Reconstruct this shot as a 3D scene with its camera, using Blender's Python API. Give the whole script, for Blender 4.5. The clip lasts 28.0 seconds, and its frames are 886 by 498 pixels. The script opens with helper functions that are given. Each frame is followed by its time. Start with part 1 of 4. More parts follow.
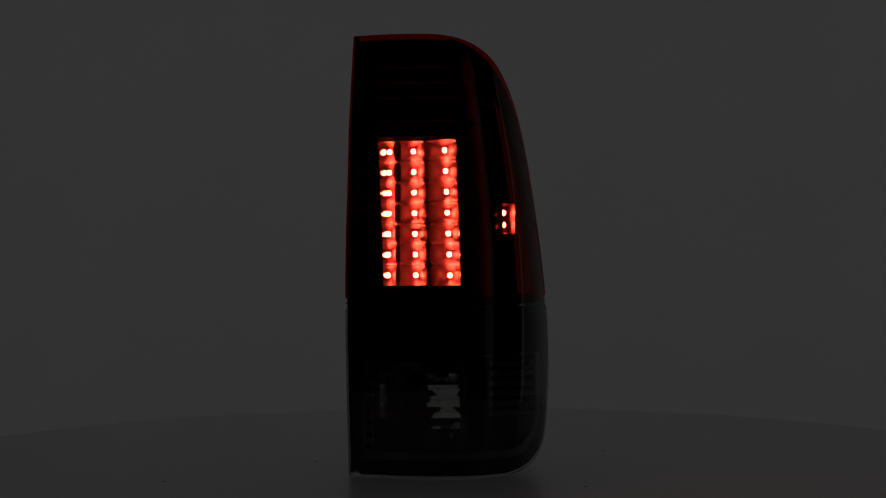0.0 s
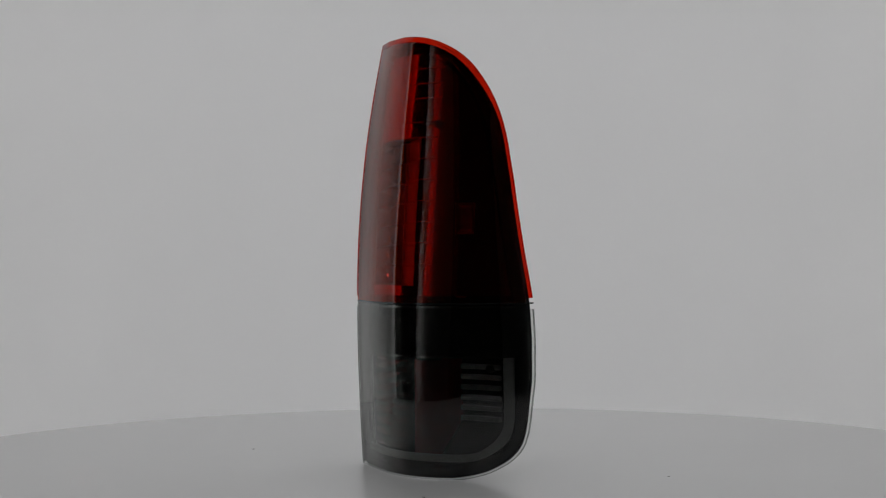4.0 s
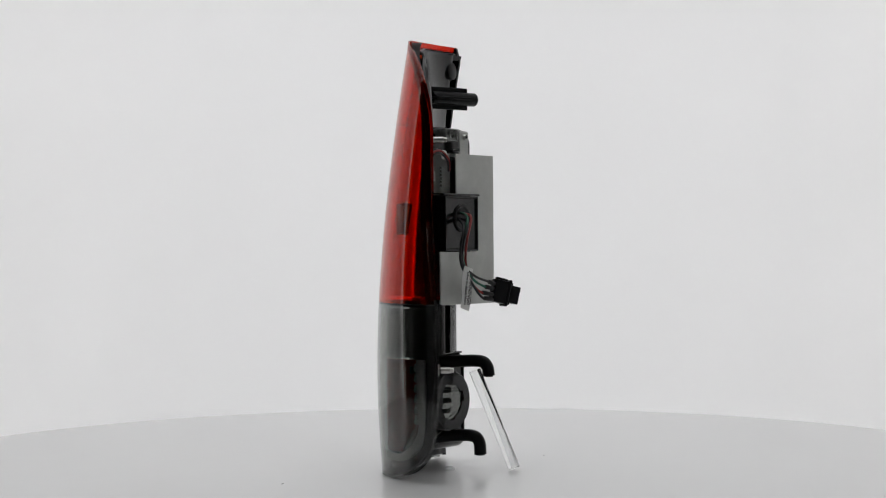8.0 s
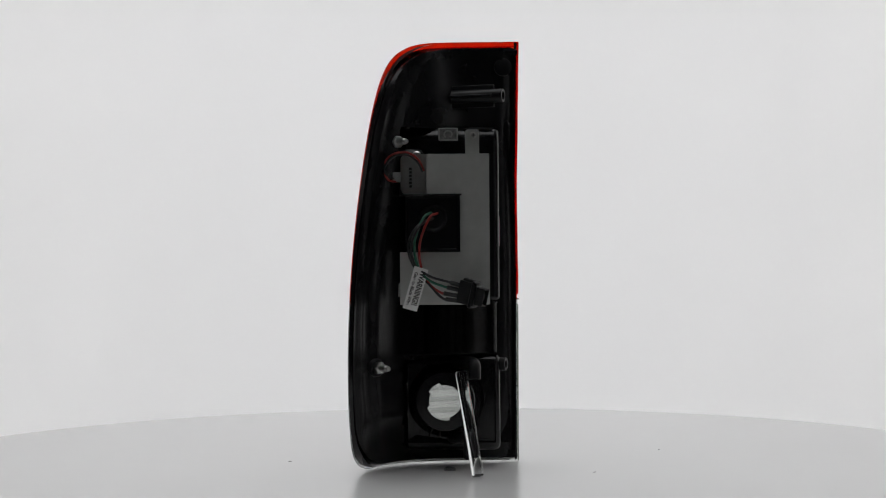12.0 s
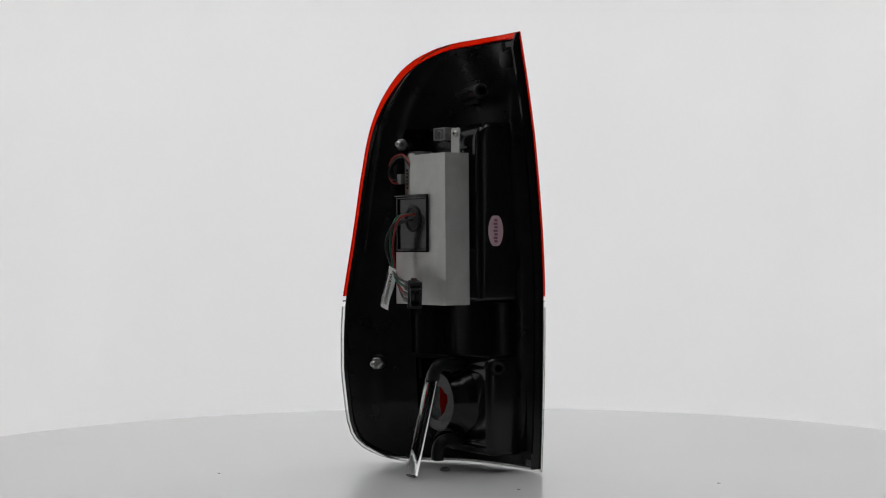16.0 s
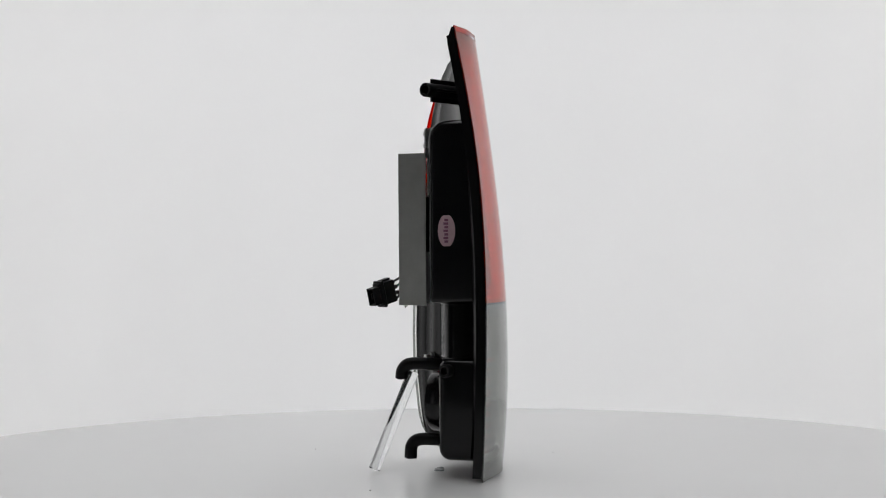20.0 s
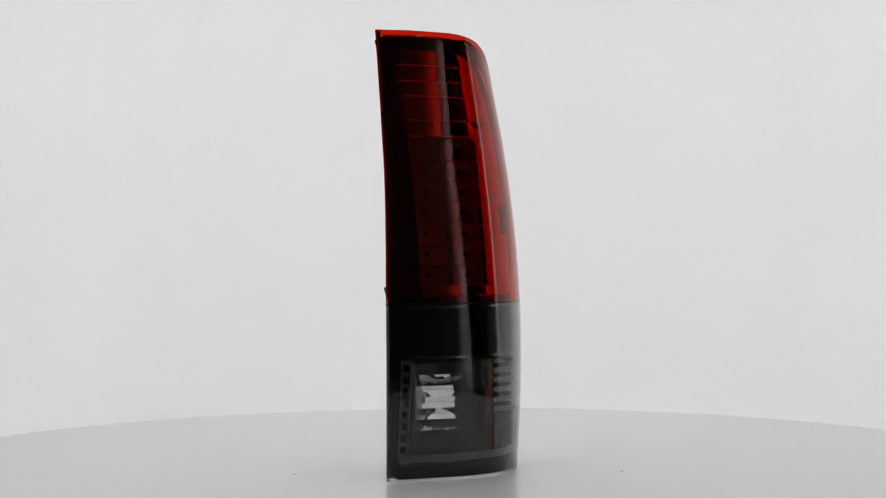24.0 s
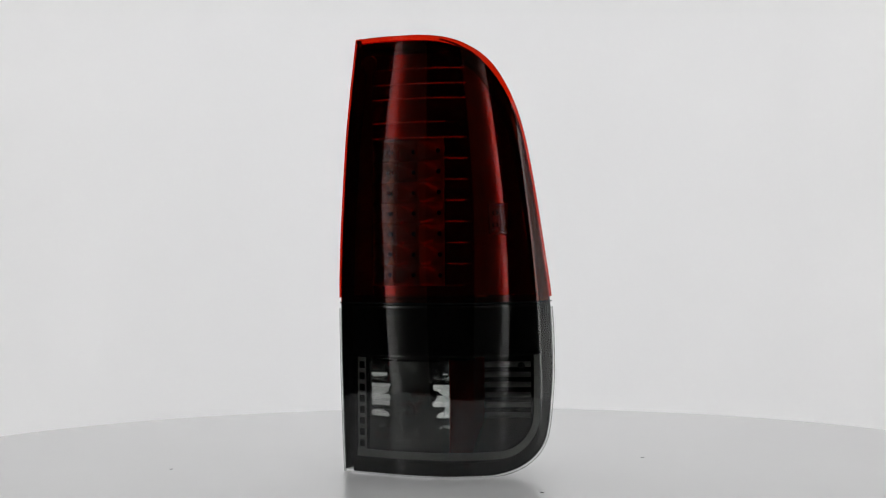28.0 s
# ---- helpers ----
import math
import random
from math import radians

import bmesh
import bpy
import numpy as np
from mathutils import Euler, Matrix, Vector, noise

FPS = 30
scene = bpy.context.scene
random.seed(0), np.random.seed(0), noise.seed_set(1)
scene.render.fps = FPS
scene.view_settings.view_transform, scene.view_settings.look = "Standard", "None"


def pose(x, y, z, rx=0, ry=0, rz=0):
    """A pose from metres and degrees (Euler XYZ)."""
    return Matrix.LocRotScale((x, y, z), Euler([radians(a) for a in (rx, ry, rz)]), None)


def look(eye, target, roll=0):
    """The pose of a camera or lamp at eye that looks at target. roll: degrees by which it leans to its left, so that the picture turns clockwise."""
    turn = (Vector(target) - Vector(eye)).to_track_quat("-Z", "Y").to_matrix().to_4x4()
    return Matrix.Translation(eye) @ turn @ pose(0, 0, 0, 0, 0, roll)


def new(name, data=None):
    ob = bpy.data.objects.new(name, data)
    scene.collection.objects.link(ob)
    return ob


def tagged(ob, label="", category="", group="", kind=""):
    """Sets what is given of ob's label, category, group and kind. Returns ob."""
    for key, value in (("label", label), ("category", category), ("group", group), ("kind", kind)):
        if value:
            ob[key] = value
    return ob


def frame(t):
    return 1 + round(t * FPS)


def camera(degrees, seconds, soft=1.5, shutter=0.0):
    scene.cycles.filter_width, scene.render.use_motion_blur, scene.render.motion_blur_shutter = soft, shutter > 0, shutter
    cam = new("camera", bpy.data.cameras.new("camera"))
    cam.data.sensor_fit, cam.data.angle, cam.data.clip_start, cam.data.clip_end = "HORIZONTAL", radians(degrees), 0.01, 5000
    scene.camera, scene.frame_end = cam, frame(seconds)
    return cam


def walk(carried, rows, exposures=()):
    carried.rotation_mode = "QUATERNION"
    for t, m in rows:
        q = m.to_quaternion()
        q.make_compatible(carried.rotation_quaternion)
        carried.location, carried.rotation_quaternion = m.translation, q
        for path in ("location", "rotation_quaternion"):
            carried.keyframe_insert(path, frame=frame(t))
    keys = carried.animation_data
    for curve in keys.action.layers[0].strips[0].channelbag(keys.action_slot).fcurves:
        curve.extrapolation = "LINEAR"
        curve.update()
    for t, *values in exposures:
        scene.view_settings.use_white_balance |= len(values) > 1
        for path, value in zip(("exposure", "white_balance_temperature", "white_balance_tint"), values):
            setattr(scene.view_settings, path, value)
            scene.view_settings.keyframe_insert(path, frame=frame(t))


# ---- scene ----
cam = camera(31.0, 28.0, soft=1.1)
TURN = 13.495          # degrees per second of the turntable
START = -19.7          # yaw of the lamp at 0 s
EYE = Vector((0.0, -1.665, 0.2305))
still = look(EYE, EYE + Vector((0.0002, 1.0, 0.0)), roll=-0.407)
# the film fades up from dark during its first seconds
GAIN = 0.0
FADE = ((0.0, -4.47), (0.5, -3.75), (1.0, -3.10), (1.5, -2.58), (2.0, -2.14), (2.5, -1.76), (3.0, -1.43),
        (3.5, -1.13), (4.0, -0.80), (4.5, -0.48), (5.0, -0.27), (5.5, -0.10), (6.0, 0.0), (28.0, 0.0))
walk(cam, [(0.0, still), (28.0, still)], [(t, GAIN + e) for t, e in FADE])

# ---------------------------------------------------------------- light
world = bpy.data.worlds.new("studio_dark")
world.use_nodes = True
world.node_tree.nodes["Background"].inputs[0].default_value = (0.05, 0.052, 0.055, 1)
world.node_tree.nodes["Background"].inputs[1].default_value = 1.0
scene.world = world


def area(name, at, to, sx, sy, watts, colour=(1, 1, 1)):
    data = bpy.data.lights.new(name, "AREA")
    data.shape, data.size, data.size_y, data.energy, data.color = "RECTANGLE", sx, sy, watts, colour
    ob = new(name, data)
    ob.matrix_world = look(at, to)
    return ob


# lamps behind the white diffusing screen, and one softbox overhead
for azimuth, warm, watts in ((-66, 1, 21.0), (-33, 0.6, 20.5), (0, 0.2, 22.5), (33, 0.6, 20.5), (66, 1, 21.0)):
    a = radians(azimuth)
    area("screen_lamp", (2.35 * math.sin(a), 0.05 + 2.35 * math.cos(a), 0.45), (0, 0.05, 0.45), 1.35, 2.9, watts, (1.0, 1.0 - 0.012 * warm, 1.015 - 0.035 * warm))
# two narrow softboxes behind the side screens, towards the camera
for azimuth in (-116.5, 121.5):
    a = radians(azimuth)
    area("side_softbox", (2.09 * math.sin(a), 2.09 * math.cos(a), 0.55), (0, 0, 0.55), 0.14, 2.3, 9.0, (1.0, 0.99, 0.985))
area("softbox_top", (0.0, 0.0, 1.9), (0.0, 0.0, 0.0), 1.7, 1.7, 17.0, (0.985, 0.99, 1.0))


# ---------------------------------------------------------------- materials
def material(name):
    m = bpy.data.materials.new(name)
    m.use_nodes = True
    nt = m.node_tree
    return m, nt, nt.nodes["Principled BSDF"], nt.nodes["Material Output"]


def setp(b, **kw):
    for key, value in kw.items():
        b.inputs[key.replace("_", " ")].default_value = value


def grain(nt, scale, detail=4.0, rough=0.6):
    co = nt.nodes.new("ShaderNodeTexCoord")
    n = nt.nodes.new("ShaderNodeTexNoise")
    n.inputs["Scale"].default_value, n.inputs["Detail"].default_value, n.inputs["Roughness"].default_value = scale, detail, rough
    nt.links.new(co.outputs["Object"], n.inputs["Vector"])
    return n


def ramp(nt, source, lo, hi):
    r = nt.nodes.new("ShaderNodeMapRange")
    r.inputs["From Min"].default_value, r.inputs["From Max"].default_value = 0.3, 0.7
    r.inputs["To Min"].default_value, r.inputs["To Max"].default_value = lo, hi
    nt.links.new(source, r.inputs["Value"])
    return r.outputs["Result"]


def blend(nt, fac, a, b):
    m = nt.nodes.new("ShaderNodeMix")
    m.data_type = "RGBA"
    m.inputs["A"].default_value, m.inputs["B"].default_value = (*a, 1), (*b, 1)
    nt.links.new(fac, m.inputs["Factor"])
    return m.outputs["Result"]


def solid(name, a, b, rough, metal=0.0, scale=60, spread=0.08, bump=0.0, spec=0.5):
    """Two tones mixed by a coarse noise, roughness broken up by a fine one, with a slight relief."""
    m, nt, p, out = material(name)
    coarse, fine = grain(nt, scale), grain(nt, scale * 9, 6)
    nt.links.new(blend(nt, ramp(nt, coarse.outputs["Fac"], 0, 1), a, b), p.inputs["Base Color"])
    nt.links.new(ramp(nt, fine.outputs["Fac"], max(rough - spread, 0.02), rough + spread), p.inputs["Roughness"])
    setp(p, Metallic=metal, Specular_IOR_Level=spec)
    if bump:
        bm = nt.nodes.new("ShaderNodeBump")
        bm.inputs["Strength"].default_value, bm.inputs["Distance"].default_value = bump, 0.0006
        nt.links.new(fine.outputs["Fac"], bm.inputs["Height"])
        nt.links.new(bm.outputs["Normal"], p.inputs["Normal"])
    return m


def clear(name, tint, rough=0.02, ior=1.5, gloss=(0.60, 0.60, 0.60)):
    """Thin moulded plastic: tinted light goes straight through, the surface shines by its Fresnel."""
    m, nt, p, out = material(name)
    nt.nodes.remove(p)
    fog, shine, fres, mix = (nt.nodes.new("ShaderNode" + k) for k in ("BsdfTransparent", "BsdfGlossy", "LayerWeight", "MixShader"))
    n = grain(nt, 40)
    nt.links.new(blend(nt, ramp(nt, n.outputs["Fac"], 0, 1), [c * 0.97 for c in tint], [min(c * 1.03, 1) for c in tint]), fog.inputs["Color"])
    shine.inputs["Color"].default_value = (*gloss, 1)
    fine = grain(nt, 300)
    nt.links.new(ramp(nt, fine.outputs["Fac"], rough * 0.85, rough * 1.15), shine.inputs["Roughness"])
    # gloss rises towards grazing angles, the same on both faces of the sheet
    fres.inputs["Blend"].default_value = 0.5
    power, scale_ = nt.nodes.new("ShaderNodeMath"), nt.nodes.new("ShaderNodeMapRange")
    power.operation, power.inputs[1].default_value = "POWER", 4.2
    nt.links.new(fres.outputs["Facing"], power.inputs[0])
    scale_.inputs["To Min"].default_value = ((ior - 1) / (ior + 1)) ** 2
    nt.links.new(power.outputs[0], scale_.inputs["Value"])
    nt.links.new(scale_.outputs["Result"], mix.inputs[0])
    nt.links.new(fog.outputs[0], mix.inputs[1])
    nt.links.new(shine.outputs[0], mix.inputs[2])
    nt.links.new(mix.outputs[0], out.inputs["Surface"])
    return m


def edge_plastic(name, colour, scatter, scale=80, low=0.85, pass_on=0.0):
    """Moulded edge of a lens: lets scattered light through."""
    m, nt, p, out = material(name)
    tr, mix = nt.nodes.new("ShaderNodeBsdfTranslucent"), nt.nodes.new("ShaderNodeMixShader")
    n = grain(nt, scale)
    c = blend(nt, ramp(nt, n.outputs["Fac"], 0, 1), [k * low for k in colour], colour)
    nt.links.new(c, p.inputs["Base Color"])
    nt.links.new(c, tr.inputs["Color"])
    setp(p, Roughness=0.2)
    mix.inputs[0].default_value = scatter
    nt.links.new(p.outputs[0], mix.inputs[1])
    nt.links.new(tr.outputs[0], mix.inputs[2])
    last = mix
    if pass_on:
        fog, last = nt.nodes.new("ShaderNodeBsdfTransparent"), nt.nodes.new("ShaderNodeMixShader")
        nt.links.new(c, fog.inputs["Color"])
        last.inputs[0].default_value = pass_on
        nt.links.new(mix.outputs[0], last.inputs[1])
        nt.links.new(fog.outputs[0], last.inputs[2])
    nt.links.new(last.outputs[0], out.inputs["Surface"])
    return m


def glow(name, colour, power):
    m, nt, p, out = material(name)
    setp(p, Base_Color=(0.3, 0.05, 0.04, 1), Roughness=0.4, Emission_Color=(*colour, 1), Emission_Strength=power)
    return m


RED_LENS = clear("red_lens_plastic", (0.90, 0.24, 0.10), 0.03, 1.58, (0.76, 0.76, 0.76))
SMOKE_LENS = clear("smoked_lens_plastic", (0.70, 0.71, 0.695), 0.03, 1.58, (0.76, 0.76, 0.76))
RED_EDGE = clear("red_lens_edge", (0.78, 0.12, 0.05), 0.05, 1.45)
RED_REFLEX = edge_plastic("dark_red_reflex_plastic", (0.40, 0.022, 0.014), 0.88)
PALE_EDGE = clear("clear_lens_edge", (0.90, 0.905, 0.90), 0.05, 1.45)
BLACK = solid("black_gloss_plastic", (0.006, 0.006, 0.007), (0.009, 0.009, 0.010), 0.17, scale=30, spread=0.02, spec=0.34)
SHELL = solid("black_shell_plastic", (0.006, 0.006, 0.007), (0.010, 0.010, 0.011), 0.24, scale=30, spread=0.02, spec=0.26)
BLACK_MATT = solid("black_satin_plastic", (0.006, 0.006, 0.007), (0.012, 0.012, 0.013), 0.36, scale=70, bump=0.2, spec=0.2)
BEZEL_METAL = solid("silvered_plastic", (0.40, 0.39, 0.38), (0.45, 0.44, 0.43), 0.10, metal=1.0, scale=50, spread=0.06)
CHROME = solid("bright_chrome", (0.78, 0.78, 0.79), (0.88, 0.88, 0.88), 0.10, metal=1.0, scale=90, spread=0.05)
MIRROR = solid("mirror_plating", (0.80, 0.80, 0.80), (0.86, 0.86, 0.86), 0.05, metal=1.0, scale=60, spread=0.02)
REFLECTOR = solid("smoked_reflector_plating", (0.30, 0.30, 0.30), (0.38, 0.38, 0.38), 0.10, metal=1.0, scale=90, spread=0.05)
SATIN_CHROME = solid("satin_chrome", (0.40, 0.39, 0.39), (0.48, 0.47, 0.47), 0.36, metal=1.0, scale=120, spread=0.08)
CUP_CHROME = solid("satin_cup_metal", (0.34, 0.33, 0.33), (0.40, 0.39, 0.39), 0.47, metal=1.0, scale=120, spread=0.08)
ALUMINIUM = solid("brushed_aluminium", (0.45, 0.46, 0.445), (0.53, 0.54, 0.52), 0.44, metal=0.55, scale=45, spread=0.06, bump=0.12)
STEEL = solid("zinc_steel", (0.45, 0.45, 0.44), (0.62, 0.62, 0.60), 0.32, metal=1.0, scale=200)
WIRE_BLACK = solid("black_wire_sleeve", (0.012, 0.012, 0.012), (0.02, 0.02, 0.02), 0.4, scale=150)
WIRE_RED = solid("red_wire_sleeve", (0.22, 0.015, 0.012), (0.32, 0.03, 0.025), 0.4, scale=150)
WIRE_GREEN = solid("green_wire_sleeve", (0.02, 0.11, 0.07), (0.03, 0.17, 0.10), 0.4, scale=150)
PAPER = solid("white_paper_tag", (0.80, 0.80, 0.785), (0.87, 0.87, 0.855), 0.6, scale=120)
INK = solid("black_ink", (0.015, 0.015, 0.016), (0.03, 0.03, 0.03), 0.6, scale=200)
PINK = solid("pink_paper", (0.60, 0.40, 0.45), (0.70, 0.49, 0.54), 0.55, scale=150)
PINK_INK = solid("purple_ink", (0.22, 0.09, 0.15), (0.30, 0.13, 0.20), 0.6, scale=150)
TABLE_WHITE = solid("white_gloss_laminate", (0.83, 0.83, 0.828), (0.845, 0.845, 0.842), 0.25, scale=3, spread=0.002, spec=1.0)
for node_ in TABLE_WHITE.node_tree.nodes:
    if node_.type == "BSDF_PRINCIPLED":
        setp(node_, IOR=1.8)
PAPER_WHITE = solid("white_seamless_paper", (0.80, 0.805, 0.81), (0.83, 0.83, 0.83), 0.8, scale=1.2)
SCREEN = edge_plastic("white_diffusing_fabric", (0.84, 0.84, 0.84), 0.72, 1.1, 0.975)
SIDE_CLOTH = edge_plastic("grey_diffusing_cloth", (0.42, 0.42, 0.42), 0.86, 1.1, 0.97)
STUDIO_DARK = solid("dark_grey_paint", (0.018, 0.018, 0.019), (0.026, 0.026, 0.027), 0.85, scale=2)
CLIP_MILKY = edge_plastic("milky_clip_plastic", (0.42, 0.43, 0.42), 0.35)
CLIP_TILE = solid("clear_tile_plastic", (0.16, 0.165, 0.16), (0.30, 0.305, 0.295), 0.22, scale=260, spread=0.1, bump=0.5)
CRUMB = solid("dark_crumb", (0.05, 0.05, 0.05), (0.09, 0.085, 0.08), 0.9, scale=300, spec=0.05)
CLIP_CLEAR = clear("clear_clip_plastic", (0.75, 0.76, 0.76), 0.15)
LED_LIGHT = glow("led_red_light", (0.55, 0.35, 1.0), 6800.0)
ACRYLIC, nt_, p_, o_ = material("clear_acrylic")
setp(p_, Base_Color=(0.97, 0.98, 0.98, 1), Roughness=0.03, IOR=1.49, Transmission_Weight=1.0)


# ---------------------------------------------------------------- mesh helpers
def link(name, bm, mat, parent=None, label="", smooth=True, angle=35):
    me = bpy.data.meshes.new(name)
    bmesh.ops.recalc_face_normals(bm, faces=bm.faces)
    for f in bm.faces:
        f.smooth = smooth
    for e in bm.edges:
        if len(e.link_faces) == 2 and e.calc_face_angle(0) > radians(angle):
            e.smooth = False
    bm.to_mesh(me)
    bm.free()
    for m in (mat if isinstance(mat, (list, tuple)) else [mat]):
        me.materials.append(m)
    ob = new(name, me)
    if parent:
        ob.parent = parent
    if label:
        ob["label"] = label
    return ob


part = link


def box(x0, x1, y0, y1, z0, z1, bevel=0.0006, seg=2):
    bm = bmesh.new()
    bmesh.ops.create_cube(bm, size=1)
    for v in bm.verts:
        v.co = ((x0, x1)[v.co.x > 0], (y0, y1)[v.co.y > 0], (z0, z1)[v.co.z > 0])
    if bevel:
        bmesh.ops.bevel(bm, geom=bm.edges[:], offset=bevel, segments=seg, profile=0.6, affect="EDGES")
    return bm


def lathe(profile, seg=20, axis="Y", at=(0, 0, 0), cap=True):
    """Rings of (radius, height) turned round an axis."""
    bm = bmesh.new()
    rings = []
    for r, h in profile:
        ring = []
        for k in range(seg):
            a = 2 * math.pi * k / seg
            p = {"Y": (r * math.cos(a), h, r * math.sin(a)), "Z": (r * math.cos(a), r * math.sin(a), h), "X": (h, r * math.cos(a), r * math.sin(a))}[axis]
            ring.append(bm.verts.new(Vector(p) + Vector(at)))
        rings.append(ring)
    for a, b in zip(rings, rings[1:]):
        for k in range(seg):
            bm.faces.new((a[k], a[(k + 1) % seg], b[(k + 1) % seg], b[k]))
    if cap:
        bm.faces.new(rings[0])
        bm.faces.new(rings[-1])
    return bm


def tube(points, radius, seg=10, steps=8, flat=1.0):
    """A round bar along a smooth curve through the points."""
    pts = [Vector(p) for p in points]
    fine = []
    ext = [pts[0] * 2 - pts[1], *pts, pts[-1] * 2 - pts[-2]]
    for i in range(1, len(ext) - 2):
        for k in range(steps):
            t = k / steps
            a, b, c, d = ext[i - 1:i + 3]
            fine.append(0.5 * (2 * b + (c - a) * t + (2 * a - 5 * b + 4 * c - d) * t * t + (3 * b - a - 3 * c + d) * t ** 3))
    fine.append(pts[-1])
    bm = bmesh.new()
    rings, side = [], None
    for i, p in enumerate(fine):
        way = (fine[min(i + 1, len(fine) - 1)] - fine[max(i - 1, 0)]).normalized()
        if side is None:
            side = way.orthogonal().normalized()
        side = (side - way * side.dot(way)).normalized()
        up = way.cross(side)
        rings.append([bm.verts.new(p + radius * (math.cos(2 * math.pi * k / seg) * side + flat * math.sin(2 * math.pi * k / seg) * up)) for k in range(seg)])
    for a, b in zip(rings, rings[1:]):
        for k in range(seg):
            bm.faces.new((a[k], a[(k + 1) % seg], b[(k + 1) % seg], b[k]))
    bm.faces.new(rings[0])
    bm.faces.new(rings[-1])
    return bm


def merge(*bms):
    """Several pieces of one moulding in one mesh."""
    out = bmesh.new()
    for b in bms:
        me = bpy.data.meshes.new("piece")
        b.to_mesh(me)
        b.free()
        out.from_mesh(me)
        bpy.data.meshes.remove(me)
    return out


def moved(bm, m):
    bmesh.ops.transform(bm, matrix=m, verts=bm.verts[:])
    return bm


def empty(name):
    ob = new(name)
    ob.empty_display_size = 0.05
    return ob


def slab(outline, y0, y1):
    """A plate of any outline in X and Z, between two depths."""
    bm = bmesh.new()
    a, b = ([bm.verts.new((x, y, z)) for x, z in outline] for y in (y0, y1))
    bm.faces.new(a)
    bm.faces.new(b)
    for k in range(len(outline)):
        j = (k + 1) % len(outline)
        bm.faces.new((a[k], a[j], b[j], b[k]))
    return bm


def rounded(x0, x1, z0, z1, r, feet=None):
    """Outline of a plate with round corners, those at its foot of another radius."""
    q = r if feet is None else feet
    pts = []
    for cx, cz, a0, rad in ((x1 - q, z0 + q, -90, q), (x1 - r, z1 - r, 0, r), (x0 + r, z1 - r, 90, r), (x0 + q, z0 + q, 180, q)):
        pts += [(cx + rad * math.cos(radians(a0 + 18 * k)), cz + rad * math.sin(radians(a0 + 18 * k))) for k in range(6)]
    return pts


def lettering(name, text, size, m, mat, parent, width=1.0, label=""):
    cu = bpy.data.curves.new(name, "FONT")
    cu.body, cu.size, cu.extrude, cu.align_x, cu.align_y = text, size, 0.00008, "CENTER", "CENTER"
    cu.space_character = 1.0
    cu.offset = size * 0.028
    tmp = bpy.data.objects.new("tmp", cu)
    scene.collection.objects.link(tmp)
    bpy.context.view_layer.update()
    me = bpy.data.meshes.new_from_object(tmp.evaluated_get(bpy.context.evaluated_depsgraph_get()))
    bpy.data.objects.remove(tmp)
    me.transform(m @ Matrix.Diagonal((width, 1, 1, 1)))
    me.materials.append(mat)
    ob = new(name, me)
    ob.parent = parent
    if label:
        ob["label"] = label
    return ob


# ---------------------------------------------------------------- studio
def studio():
    # dark room that holds the set
    walls = ((-4.0, -3.9, -4.0, 4.0), (3.9, 4.0, -4.0, 4.0), (-3.9, 3.9, -4.0, -3.9), (-3.9, 3.9, 3.9, 4.0))
    for n, (x0, x1, y0, y1) in zip(("wall_west", "wall_east", "wall_south", "wall_north"), walls):
        tagged(link(n, box(x0, x1, y0, y1, -0.8, 2.6, 0.005), STUDIO_DARK), "dark grey painted studio wall", "wall", kind="structure")
    tagged(link("ceiling", box(-4, 4, -4, 4, 2.604, 2.7, 0.005), STUDIO_DARK), "dark grey painted studio ceiling", "ceiling", kind="structure")
    tagged(link("floor", box(-4, 4, -4, 4, -0.9, -0.804, 0.005), STUDIO_DARK), "dark grey studio floor under the set", "floor", kind="structure")
    # white paper sweep, bent round the back and the sides of the turntable
    bm = bmesh.new()
    prof = [(0.95, -0.79), (1.2, -0.785), (1.4, -0.75), (1.55, -0.66), (1.64, -0.52), (1.68, -0.35), (1.69, -0.1), (1.69, 0.5), (1.69, 1.1), (1.69, 2.0)]
    rows = []
    for r, z in prof:
        rows.append([])
        for k in range(61):
            a = radians(90 - 80 + 160 * k / 60)
            rows[-1].append(bm.verts.new((r * math.cos(a), 0.05 + r * math.sin(a), z)))
    for a, b in zip(rows, rows[1:]):
        for k in range(60):
            bm.faces.new((a[k], a[k + 1], b[k + 1], b[k]))
    bmesh.ops.solidify(bm, geom=bm.faces[:], thickness=0.004)
    tagged(link("backdrop", bm, SCREEN), "white diffusing screen curved round the turntable", "backdrop", kind="structure")
    # diffusing screens between the backdrop and the camera
    for n, lo, hi in (("wall_screen_west", -152, -114), ("wall_screen_east", 119, 157)):
        bm = bmesh.new()
        rows = [[bm.verts.new((1.95 * math.sin(radians(lo + (hi - lo) * k / 12)), 1.95 * math.cos(radians(lo + (hi - lo) * k / 12)), z)) for k in range(13)] for z in (-0.8, 1.9)]
        for k in range(12):
            bm.faces.new((rows[0][k], rows[0][k + 1], rows[1][k + 1], rows[1][k]))
        bmesh.ops.solidify(bm, geom=bm.faces[:], thickness=0.004)
        tagged(link(n, bm, SIDE_CLOTH), "grey diffusing screen beside the camera", "screen", kind="structure")


studio()


